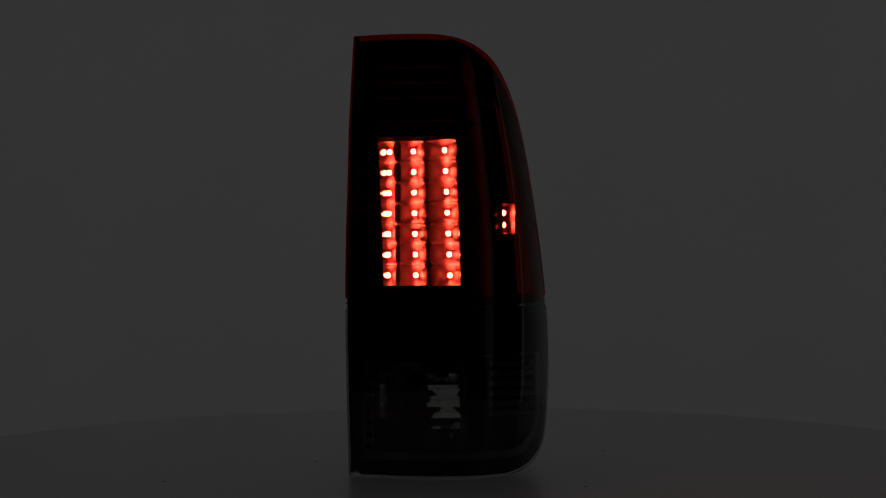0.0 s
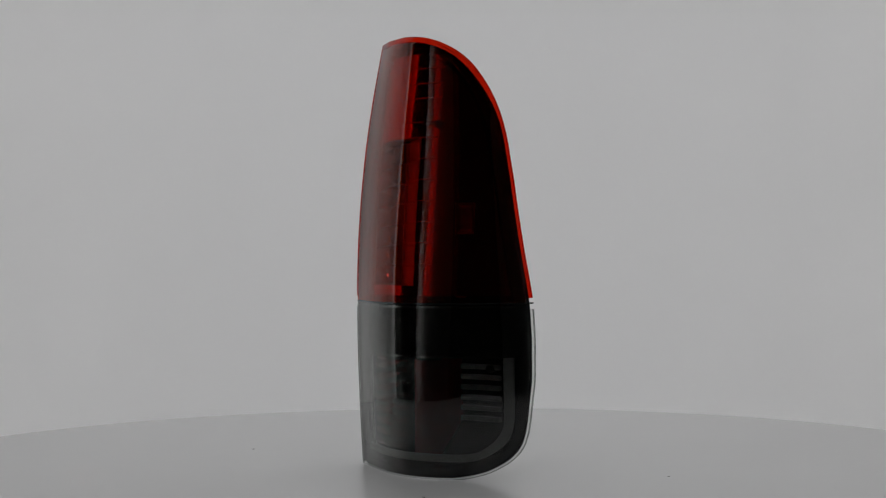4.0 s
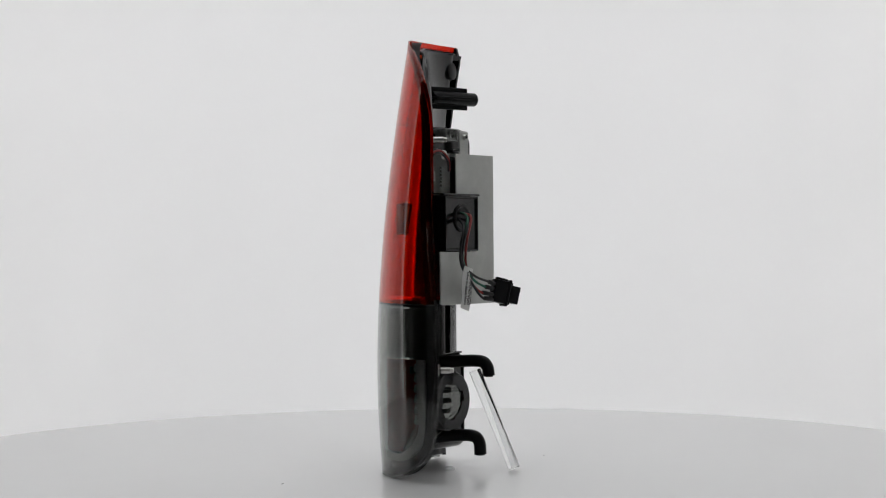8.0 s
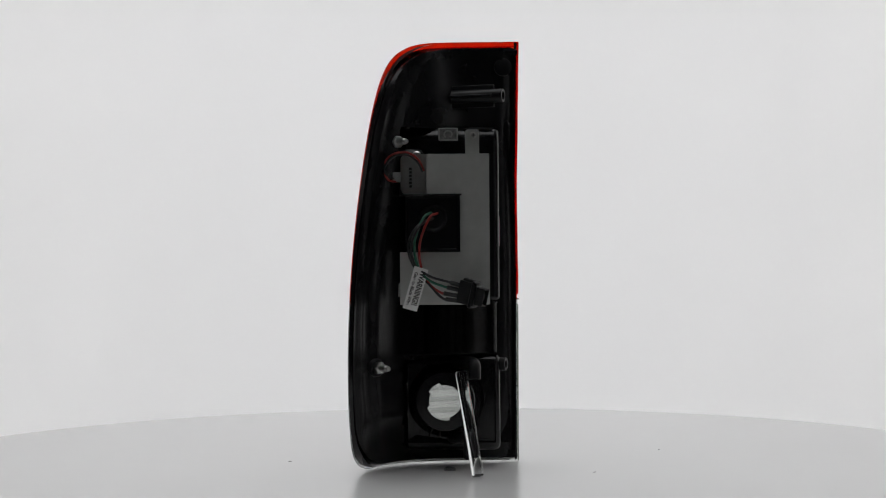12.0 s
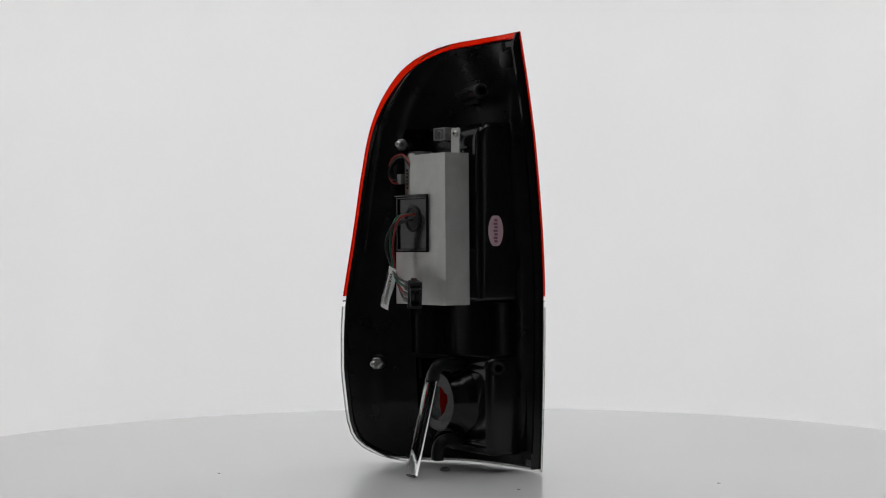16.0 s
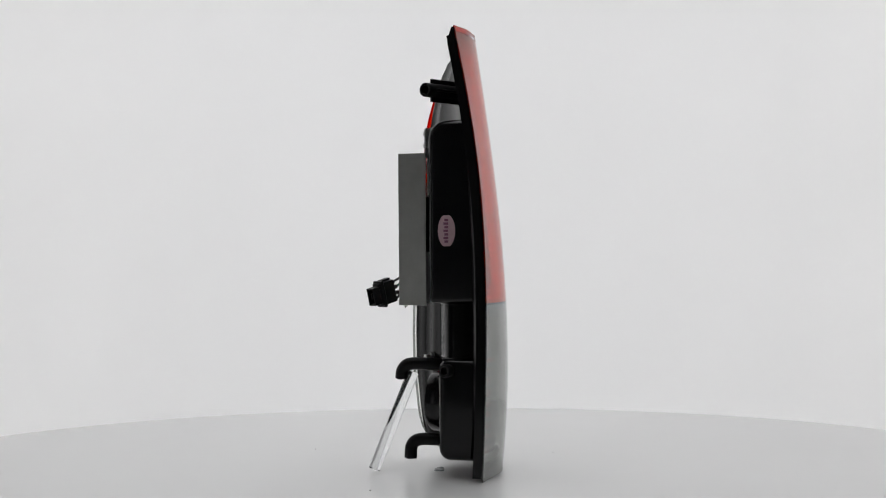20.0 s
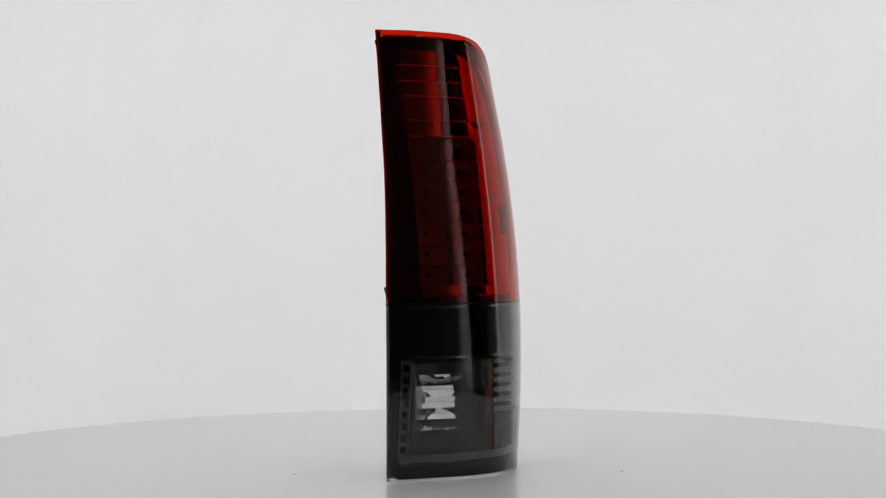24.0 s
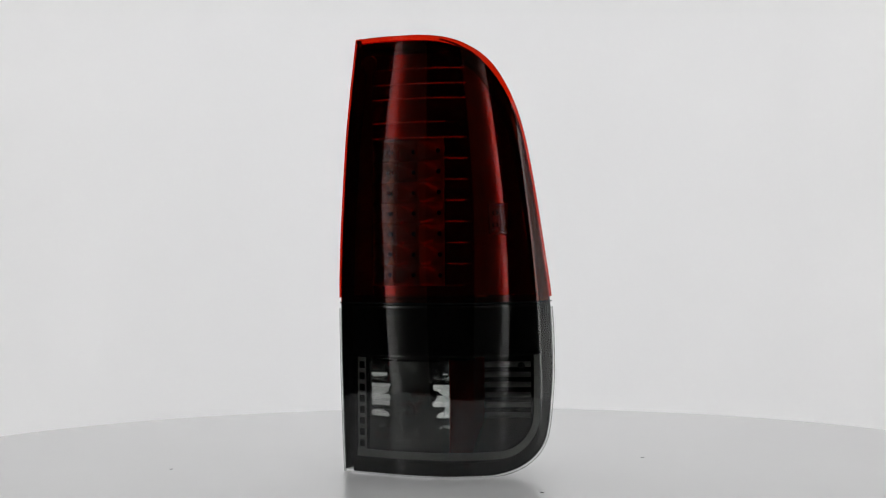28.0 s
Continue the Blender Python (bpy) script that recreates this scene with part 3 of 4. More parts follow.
def red_interior():
    left = lambda z: u_in(z) + 0.0150
    n = BEZEL_N
    ma, mb, mz0, mz1 = MARK_U - 0.0085, MARK_U + 0.0085, MARK_Z - 0.0150, MARK_Z + 0.0150
    bezel = part("bezel", merge(patch(RIB_U, rim_u, 0.1835, mz0, n, n, cols=24, rows=10), patch(RIB_U, rim_u, mz1, 0.4320, n, n, cols=24, rows=30),
                                patch(RIB_U, ma, mz0, mz1, n, n, cols=8, rows=6), patch(mb, rim_u, mz0, mz1, n, n, cols=10, rows=6)), BEZEL_METAL, lamp, "mirror-bright bezel behind the red lens")
    part("bezel_side", patch(left, OPEN_U0, 0.1835, 0.4320, n, n, cols=6, rows=36), BLACK_MATT, bezel)
    part("bezel_foot", patch(OPEN_U0, RIB_U, 0.1835, OPEN_Z0, n, n, cols=24, rows=4), BEZEL_METAL, bezel)
    # stepped louvres over the lights, each with a ledge under its foot
    steps = (0.3440, 0.3600, 0.3846, 0.4000, 0.4157, 0.4320)
    for k, (z0, z1) in enumerate(zip(steps, steps[1:])):
        part("louvre", patch(OPEN_U0, RIB_U if k < 4 else lambda z: min(RIB_U, rim_u(z) - 0.001), z0, z1 - 0.0002, n + 0.0012, n - 0.0002, 0.004, 30, 6, 0.0011), BEZEL_METAL, bezel, angle=20)
    # short steps beside the lights, one to each row
    for k in range(7):
        z0 = OPEN_Z0 + (OPEN_Z1 - OPEN_Z0) * k / 7
        part("step", patch(OPEN_U1, RIB_U, z0, z0 + 0.0213, n + 0.0010, n - 0.0002, 0.004, 8, 4, 0.0010), BEZEL_METAL, bezel, angle=20)
    return bezel


bezel = red_interior()
LEDS = []


def led_cup(cut_x=None):
    """A small reflector with a rounded square mouth round its light; a fluted wall."""
    bm = bmesh.new()
    n = 28
    rings = []
    for j in range(8):
        q = min(j / 5, 1.0)
        y = -0.0080 * q ** 1.7 - 0.0019 * max(j - 5, 0)
        ring = []
        for k in range(n):
            a = 2 * math.pi * k / n
            sq = 1 / max(abs(math.cos(a)), abs(math.sin(a)))
            r = (0.0027 + 0.0078 * q) * (1 + (min(sq, 1.28) - 1) * q) * (1 + (0.035 if k % 2 else 0.0) * math.sin(math.pi * q))
            x = r * math.cos(a) * (1 + 0.19 * q) + max(j - 5, 0) * 0.0026 * math.cos(a)
            ring.append(bm.verts.new((x if cut_x is None else max(x, cut_x), y, max(min(r * math.sin(a), 0.01045), -0.01045))))
        rings.append(ring)
    for a, b in zip(rings, rings[1:]):
        for k in range(n):
            bm.faces.new((a[k], a[(k + 1) % n], b[(k + 1) % n], b[k]))
    return bm


def pocket(r, deep=0.0108):
    """A deep black socket, closed at its end; added to swallow the light of its sunken emitter."""
    bm = lathe([(r, 0.0), (r, deep)], 20, "Y", cap=False)
    bm.faces.new([v for v in bm.verts if v.co.y > deep / 2])
    return bm


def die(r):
    """A light-emitting disc: glowing face, and a dark back added to look unlit."""
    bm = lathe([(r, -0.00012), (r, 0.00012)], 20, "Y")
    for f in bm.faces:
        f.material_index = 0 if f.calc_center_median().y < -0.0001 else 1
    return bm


# added dark back of the emitters, stands in for their unlit state
DIE_BACK = solid("unlit_die_face", (0.03, 0.012, 0.012), (0.05, 0.02, 0.02), 0.35, scale=300)
# columns of lights: place across, depth, lean across
COLS = ((-0.0523, -0.0195, 0.0), (-0.0240, -0.0185, -0.035), (0.0140, -0.0240, -0.058))
ROWS = [0.2035 + 0.0214 * k for k in range(7)]


def led_board():
    lean = 0.055
    z_mid = 0.267
    back = box(-0.0565, 0.0330, -0.0098, -0.0088, OPEN_Z0 - 0.002, OPEN_Z1 + 0.001, 0.0004)
    board = part("led_panel", back, SATIN_CHROME, lamp, "chrome panel with three columns of seven lights")
    shared = {}

    def place(name, key, make, mat, m, smooth=True):
        if key not in shared:
            o = part(name, make(), mat, board, smooth=smooth)
            shared[key] = o.data
        else:
            o = new(name, shared[key])
            o.parent = board
        o.matrix_local = m
        return o
    for col, (xc, yc, side) in enumerate(COLS):
        for z in ROWS:
            m = pose(xc + side * (z - z_mid), yc + lean * (z - z_mid), z)
            place("led_cup", "cup_first" if col == 0 else "cup", lambda: led_cup(-0.0030 if col == 0 else None), CUP_CHROME, m)
            place("led_light_trap", "pocket", lambda: pocket(0.00262), BLACK_MATT, m)
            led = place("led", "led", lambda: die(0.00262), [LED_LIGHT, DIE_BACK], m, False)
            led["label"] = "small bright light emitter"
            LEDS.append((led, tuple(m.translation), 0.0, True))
    # walls of the recess, out to the bezel
    for z0, z1 in ((OPEN_Z0 - 0.0012, OPEN_Z0), (OPEN_Z1, OPEN_Z1 + 0.0012)):
        bm = bmesh.new()
        front = [at(OPEN_U0 + (OPEN_U1 - OPEN_U0) * k / 10, z0, BEZEL_N - 0.001) for k in range(11)]
        poly = [(p.x, p.y) for p in front] + [(0.0330, -0.0100), (-0.0565, -0.0100)]
        lo, hi = ([bm.verts.new((x, y, z)) for x, y in poly] for z in (z0, z1))
        bm.faces.new(lo)
        bm.faces.new(hi)
        for k in range(len(poly)):
            j = (k + 1) % len(poly)
            bm.faces.new((lo[k], lo[j], hi[j], hi[k]))
        part("recess_wall", bm, BEZEL_METAL, board, smooth=False)
    for u, x_deep, side in ((OPEN_U0, -0.0567, 0.0006), (OPEN_U1, 0.0312, -0.0008)):
        bm = bmesh.new()
        rows = []
        for k in range(9):
            z = OPEN_Z0 + (OPEN_Z1 - OPEN_Z0) * k / 8
            p = at(u, z, BEZEL_N - 0.001)
            rows.append([bm.verts.new(q) for q in ((p.x, p.y, z), (x_deep, -0.0100, z), (x_deep + side, -0.0100, z), (p.x + side, p.y, z))])
        for a, b in zip(rows, rows[1:]):
            for k in range(4):
                bm.faces.new((a[k], a[(k + 1) % 4], b[(k + 1) % 4], b[k]))
        bm.faces.new(rows[0])
        bm.faces.new(rows[-1])
        part("recess_wall", bm, BEZEL_METAL, board, smooth=False)
    return board, {n: shared[n] for n in ("pocket", "led")}


board, led_meshes = led_board()


def side_marker():
    """A trough with slanting bright walls round two lights."""
    c = at(MARK_U, MARK_Z, BEZEL_N)
    du = at(MARK_U + 0.002, MARK_Z) - at(MARK_U - 0.002, MARK_Z)
    yaw = math.degrees(math.atan2(du.y, du.x))
    m = pose(c.x, c.y, c.z, 0, 0, yaw)
    bm = bmesh.new()
    rings = [[bm.verts.new((x * a, y, z * b)) for x, z in ((-1, -1), (1, -1), (1, 1), (-1, 1))] for a, b, y in ((0.0088, 0.0153, -0.0035), (0.0083, 0.0148, 0.0), (0.0062, 0.0126, 0.005), (0.0040, 0.0105, 0.0062), (0.0040, 0.0105, 0.0074), (0.0093, 0.0158, 0.0074), (0.0093, 0.0158, -0.0035))]
    for a, b in zip(rings, rings[1:]):
        for k in range(4):
            bm.faces.new((a[k], a[(k + 1) % 4], b[(k + 1) % 4], b[k]))
    bm.faces.new(rings[3][::-1])
    trough = part("side_marker", moved(bm, m), CUP_CHROME, lamp, "small chrome side marker trough with two lights", smooth=False)
    for dz in (-0.0062, 0.0062):
        p = m @ pose(-0.0010, 0.0026, dz)
        for n, me in led_meshes.items():
            o = new("led_light_trap" if n == "pocket" else n, me)
            o.parent = trough
            o.matrix_local = p
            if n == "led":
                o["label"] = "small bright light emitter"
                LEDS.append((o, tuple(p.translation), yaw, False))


side_marker()


# ---------------------------------------------------------------- behind the smoked lens
def lower_interior():
    n = BEZEL_N
    W0, W1 = 0.0225, 0.1195              # foot and head of the clear window
    rim = lambda z: u_out(z) - 0.0150
    panel = part("blank_panel", bowed(0.1225, 0.1722, -0.0095, -0.0115, 0.013), BLACK, lamp, "plain glossy black panel behind the smoked lens")
    frame_ob = part("lower_bezel", merge(patch(lambda z: u_in(z) + 0.013, 0.0173, 0.0165, W1, n, n, cols=3, rows=20), patch(0.0173, rim, 0.0165, W0, n, n, cols=30, rows=3),
                                         patch(0.1985, rim, W0, W1, n, n, cols=6, rows=20)), BLACK, lamp, "black frame round the reversing light")
    wall = [(0.0410, -0.0420), (0.0440, -0.0230), (0.0470, -0.0040), (0.0488, 0.0120)]

    def upright(path, z0, z1, thick, rows=12):
        """A wall that stands on a line across the lamp and keeps inside the shell."""
        bm = bmesh.new()
        grids = []
        for off in (0.0, thick):
            grid = []
            for j in range(rows + 1):
                z = z0 + (z1 - z0) * j / rows
                line = []
                for i, (x, y) in enumerate(path):
                    (xa, ya), (xb, yb) = path[max(i - 1, 0)], path[min(i + 1, len(path) - 1)]
                    d = Vector((yb - ya, xa - xb)).normalized() * off
                    line.append(bm.verts.new((x - d.x, min(y, shell_y(min(x, 0.09), z) - 0.0045) - d.y, z)))
                grid.append(line)
            grids.append(grid)
        f, g = grids
        n_ = len(path) - 1
        for j in range(rows):
            for i in range(n_):
                bm.faces.new((f[j][i], f[j][i + 1], f[j + 1][i + 1], f[j + 1][i]))
                bm.faces.new((g[j][i], g[j + 1][i], g[j + 1][i + 1], g[j][i + 1]))
            for i in (0, n_):
                bm.faces.new((f[j][i], f[j + 1][i], g[j + 1][i], g[j][i]))
        for j in (0, rows):
            for i in range(n_):
                bm.faces.new((f[j][i], g[j][i], g[j][i + 1], f[j][i + 1]))
        return bm
    part("reflex_panel", upright(wall, W0, W1, 0.0016), RED_REFLEX, lamp, "dark red translucent reflector wall")
    deep = [(x, min(0.0130 + 0.60 * (x - 0.049), shell_y(x, 0.08) - 0.004, at(u_of_x(x, 0.08), 0.08, n - 0.003).y + 0.08)) for x in (0.0490, 0.0560, 0.0630, 0.0700, 0.0770, 0.0830, 0.0862)]
    # ladder of small windows along the inner side
    ladder = part("ladder", merge(patch(0.0175, 0.0191, W0, W1, n, n, cols=2, rows=16), patch(0.0247, 0.0262, W0, W1, n, n, cols=2, rows=16)), SATIN_CHROME, frame_ob, "grey ladder-shaped trim")
    for k in range(9):
        z = W0 + 0.0116 * k
        part("rung", patch(0.0191, 0.0247, z, z + 0.0042, n, n - 0.0012, cols=3, rows=3), SATIN_CHROME, ladder)
    part("ladder_back", patch(0.0175, 0.0262, W0, W1, n - 0.007, n - 0.007, cols=3, rows=10), BLACK, ladder)
    # reflector with pillow facets round the bulb hole
    bm = bmesh.new()
    x0, x1, z0, z1 = -0.0530, 0.0415, 0.0225, 0.1185
    count, rings = 44, []
    for j in range(12):
        ring = []
        for k in range(count):
            a = 2 * math.pi * k / count
            c, q = math.cos(a), math.sin(a)
            far = min(((x1 if c > 0 else x0) - HOLE[0]) / c if abs(c) > 1e-6 else 9, ((z1 if q > 0 else z0) - HOLE[1]) / q if abs(q) > 1e-6 else 9)
            d = 0.0205 + (far - 0.0205) * j / 11
            x, z = HOLE[0] + d * c, HOLE[1] + d * q
            y = 0.0065 - 1.45 * (min(d, 0.0375) - 0.0205) - 0.30 * max(d - 0.0375, 0)
            y -= 0.0022 * abs(math.sin(math.pi * (z - z0) / 0.0112)) + 0.0012 * abs(math.sin(math.pi * (x - x0) / 0.0163)) + 0.0005 * ((j + k) % 2)
            ring.append(bm.verts.new((x, y, z)))
        rings.append(ring)
    for p, q in zip(rings, rings[1:]):
        for k in range(count):
            c = (p[k].co + q[(k + 1) % count].co) / 2
            if c.x - HOLE[0] < 0.013 or abs(c.z - HOLE[1]) > 0.019:
                bm.faces.new((p[k], p[(k + 1) % count], q[(k + 1) % count], q[k]))
    bmesh.ops.delete(bm, geom=[v for v in bm.verts if not v.link_faces], context="VERTS")
    refl = part("reflector", bm, REFLECTOR, lamp, "faceted chrome reflector with an empty bulb hole", smooth=False)
    y0 = at(u_of_x(-0.0470, 0.07), 0.07, n - 0.004).y
    part("reflector_side", box(-0.0482, -0.0470, y0, -0.0195, 0.0235, 0.1180, 0.0003, 1), MIRROR, refl, "flat mirror wall beside the reflector", smooth=False)
    # clear inner lens with lying flutes
    bm = bmesh.new()
    pitch, rows = 0.0112, []
    for i in range(8 * 8 + 1):
        z = W0 + 0.004 + pitch * i / 8
        bulge = 0.0011 * (1 - (2 * ((i / 8) % 1) - 1) ** 2)
        line = []
        for m in (n - 0.0010 + bulge, n - 0.0035):
            line += [bm.verts.new(at(0.0275 + 0.0845 * k / 16, min(z, W1), m)) for k in range(17)]
        rows.append(line)
    for a, b in zip(rows, rows[1:]):
        for k in range(16):
            bm.faces.new((a[k], a[k + 1], b[k + 1], b[k]))
            bm.faces.new((a[17 + k], b[17 + k], b[18 + k], a[18 + k]))
        bm.faces.new((a[0], b[0], b[17], a[17]))
        bm.faces.new((a[16], a[33], b[33], b[16]))
    for r in (rows[0], rows[-1]):
        for k in range(16):
            bm.faces.new((r[k], r[17 + k], r[18 + k], r[k + 1]))
    part("inner_lens", bm, ACRYLIC, lower_lens, "clear fluted inner lens", angle=30)
    # raised lips round the clear window and the blank panel
    lip = [(0.0165 + 0.1455 * k / 20, 0.0215) for k in range(21)]
    lip += [(0.162 + 0.040 * math.sin(radians(90 * k / 12)), 0.0215 + 0.040 * (1 - math.cos(radians(90 * k / 12)))) for k in range(1, 13)]
    lip += [(0.202, 0.0615 + 0.060 * k / 8) for k in range(1, 9)]
    part("window_lip", ribbon(lip, False, -0.0040, 0.0035, -0.0056, -0.0076), SATIN_CHROME, frame_ob, "smoked chrome lip round the clear window")
    for z in (0.1722, 0.1222):
        part("panel_lip", ribbon([(0.020 + 0.184 * k / 24, z) for k in range(25)], False, -0.0009, 0.0009, -0.0060, -0.0082), CHROME, panel)
    # slats on the back wall of the outer pocket
    field = part("plain_field", upright(deep, W0, W1, 0.0015), BLACK, frame_ob)
    front = [(x + 0.0010, y - 0.0022) for x, y in deep]
    for k in range(6):
        z = 0.0572 + 0.0104 * k
        part("slat", tube([(x, y, z + 0.0026) for x, y in front], 0.0030, 8, 3, 0.9), SATIN_CHROME, field)
    x, y = deep[-3]
    tip = moved(lathe([(0.0037, 0.004), (0.0037, -0.0090), (0.0030, -0.0098), (0.0018, -0.0098), (0.0018, -0.0060)], 18, "Y"), pose(x, y, 0.1105, 0, 0, 40))
    part("screw_post", tip, BLACK_MATT, field)
    return refl


reflector = lower_interior()


# ---------------------------------------------------------------- on the back
def metal_cover():
    """Bent aluminium sheet: back plate with a notch, and a side turned forward."""
    t = 0.0014
    y = 0.030
    bm = bmesh.new()
    face = [(-0.0490, 0.1735), (0.043, 0.1735), (0.043, 0.2275), (-0.0188, 0.2275), (-0.0188, 0.2858), (0.0155, 0.2858), (0.0155, 0.328), (-0.0490, 0.328)]
    a = [bm.verts.new((x, y, z)) for x, z in face]
    b = [bm.verts.new((x, y - t, z)) for x, z in face]
    bm.faces.new(a)
    bm.faces.new(b[::-1])
    for k in range(8):
        bm.faces.new((a[k], b[k], b[(k + 1) % 8], a[(k + 1) % 8]))
    cover = part("metal_cover", merge(bm, box(-0.0490, -0.0490 + t, 0.0005, y - t * 0.5, 0.1735, 0.328, 0.0002, 1),
                 box(-0.0461, 0.0155, 0.004, y - t, 0.3268, 0.328, 0.0002, 1)), ALUMINIUM, lamp, "bent bare aluminium cover plate", smooth=False)
    part("bracket_tab", merge(slab(rounded(-0.0388, -0.0242, 0.325, 0.3545, 0.0030, 0.0003), 0.0038, 0.0052), box(-0.0385, -0.0245, -0.0065, 0.0038, 0.3335, 0.3355, 0.0004)), ALUMINIUM, cover)
    screw = part("screw", lathe([(0.0035, 0.0052), (0.0035, 0.0062), (0.0027, 0.0074), (0.0010, 0.0078)], 16, "Y", (-0.0326, 0, 0.3484)), STEEL, cover, "small steel screw")
    # shade of the cross slot, put on the head as two black bars
    part("slot_shade", box(-0.0346, -0.0306, 0.0077, 0.0081, 0.3480, 0.3488, 0), BLACK_MATT, screw)
    part("slot_shade", box(-0.0330, -0.0322, 0.0077, 0.0082, 0.3464, 0.3504, 0), BLACK_MATT, screw)
    return cover


cover = metal_cover()


def connector_box():
    """Black cable box let into the notch of the cover, hollow at its back."""
    x0, x1, z0, z1, y0, y1 = -0.0185, 0.0375, 0.2285, 0.2848, -0.002, 0.033
    w = 0.0022
    walls = merge(box(x0, x0 + w, y0, y1, z0, z1, 0.0004, 1), box(x1 - w, x1, y0, y1, z0, z1, 0.0004, 1), box(x0 + w, x1 - w, y0, y1, z1 - w, z1, 0.0004, 1),
                  box(x0 + w, x1 - w, y0, y1, z0, z0 + w, 0.0004, 1), box(x0 + w, x1 - w, y0, y1 - 0.002, z0 + w, z1 - w, 0.0004, 1))
    b = part("cable_box", walls, BLACK, lamp, "black plastic cable box with a hollow back", smooth=False)
    part("lip", box(x0 - 0.002, x1 + 0.003, y1 - 0.0015, y1 + 0.0004, z1 + 0.0003, z1 + 0.0022, 0.0003, 1), BLACK, b)
    part("cable_port", lathe([(0.014, y1 - 0.0022), (0.014, y1 - 0.0008), (0.012, y1 - 0.0004), (0.0105, y1 - 0.0016)], 24, "Y", (0.008, 0, 0.262)), BLACK_MATT, b)
    return b


cable_box = connector_box()


def wiring():
    port = (0.008, 0.030, 0.262)
    neck = (0.024, 0.044, 0.212)
    paths = {"black": [port, (0.020, 0.048, 0.256), (0.030, 0.050, 0.236), (0.0275, 0.047, 0.216), (0.012, 0.050, 0.203), (-0.008, 0.052, 0.197), (-0.018, 0.053, 0.194)],
             "green": [(0.010, 0.030, 0.268), (0.018, 0.046, 0.262), (0.027, 0.0475, 0.238), (0.025, 0.046, 0.216), (0.014, 0.049, 0.200), (-0.004, 0.050, 0.192), (-0.018, 0.052, 0.189)],
             "red": [(0.004, 0.031, 0.267), (0.012, 0.046, 0.262), (0.0215, 0.0475, 0.238), (0.0215, 0.046, 0.216), (0.014, 0.047, 0.197), (0.0, 0.049, 0.186), (-0.017, 0.052, 0.183)],
             "brown": [(0.012, 0.030, 0.262), (0.0255, 0.047, 0.252), (0.0335, 0.049, 0.234), (0.0285, 0.046, 0.214), (0.012, 0.0475, 0.194), (-0.002, 0.050, 0.180), (-0.017, 0.052, 0.178)]}
    mats = {"black": WIRE_BLACK, "green": WIRE_GREEN, "red": WIRE_RED, "brown": WIRE_BLACK}
    loom = None
    for n, p in paths.items():
        w = part("wire", tube(p, 0.0013, 8, 8), mats[n], lamp, n.replace("brown", "black") + " insulated wire")
        # thicker heat-shrink sleeves near the plug
        a, b = Vector(p[-2]), Vector(p[-1])
        part("sleeve", tube([a * 0.85 + b * 0.15, (a + b) / 2 + Vector((0, 0.0008, 0)), b], 0.0023, 10, 4), WIRE_BLACK, w, "black heat-shrink sleeve")
    # plug: body, collar, mouth
    m = pose(-0.0285, 0.0545, 0.1855, 0, 0, 152) @ pose(0, 0, 0, 0, 14, 0)
    plug = part("plug", moved(box(-0.011, 0.009, -0.0060, 0.0060, -0.0118, 0.0118, 0.0014), m), BLACK_MATT, lamp, "black four-wire plug")
    part("collar", moved(merge(box(0.0035, 0.0068, -0.0072, 0.0072, -0.0138, 0.0138, 0.0008, 1), box(-0.009, 0.0035, -0.003, 0.003, 0.0116, 0.0142, 0.0006, 1)), m), BLACK_MATT, plug)
    part("mouth", moved(merge(box(0.009, 0.0185, -0.0052, -0.0040, -0.009, 0.009, 0.0003, 1), box(0.009, 0.0185, 0.0040, 0.0052, -0.009, 0.009, 0.0003, 1),
         box(0.009, 0.0185, -0.0040, 0.0040, 0.0078, 0.009, 0.0003, 1), box(0.009, 0.0185, -0.0040, 0.0040, -0.009, -0.0078, 0.0003, 1)), m), BLACK_MATT, plug)
    for dy in (-0.0022, 0.0022):
        part("pin", moved(box(0.0091, 0.016, dy - 0.0008, dy + 0.0008, -0.003, 0.003, 0.0002, 1), m), WIRE_BLACK, plug)
    # paper tag wrapped round the wires
    tm = pose(0.0262, 0.0515, 0.1905, 0, 0, 0) @ pose(0, 0, 0, 0, 0, 180) @ pose(0, 0, 0, 0, 16, 0) @ pose(0, 0, 0, -4, 0, 0)
    bm = bmesh.new()
    cols = 10
    rows = []
    for i in range(cols + 1):
        z = 0.022 - 0.044 * i / cols
        yb = 0.0016 * math.sin(i * 0.55) + (0.0014 * (i / cols) ** 2)
        rows.append([bm.verts.new((x, yb + 0.0007 * (x / 0.0074) ** 2 + off, z)) for off in (0, 0.0003) for x in (-0.0074, -0.003, 0.003, 0.0074)])
    for a, b in zip(rows, rows[1:]):
        for k in range(3):
            bm.faces.new((a[k], a[k + 1], b[k + 1], b[k]))
            bm.faces.new((a[4 + k + 1], a[4 + k], b[4 + k], b[4 + k + 1]))
        bm.faces.new((a[0], b[0], b[4], a[4]))
        bm.faces.new((a[3], a[7], b[7], b[3]))
    for r in (rows[0], rows[-1]):
        bm.faces.new((r[0], r[1], r[2], r[3], r[7], r[6], r[5], r[4]))
    tag = part("paper_tag", moved(bm, tm), PAPER, lamp, "white paper warning tag with black lettering")
    # lettering runs down the tag
    tex = tm @ pose(0, -0.0013, 0, 90, 0, 0) @ pose(0, 0, 0, 0, 0, -90)
    lettering("lettering", "WARNING!!", 0.0078, tex @ Matrix.Translation((0.0, 0.0026, 0)), INK, tag, 0.80)
    lettering("lettering", "Glue to Black Wire", 0.0046, tex @ Matrix.Translation((0.001, -0.0036, 0)), INK, tag, 0.95)
    return plug


plug = wiring()


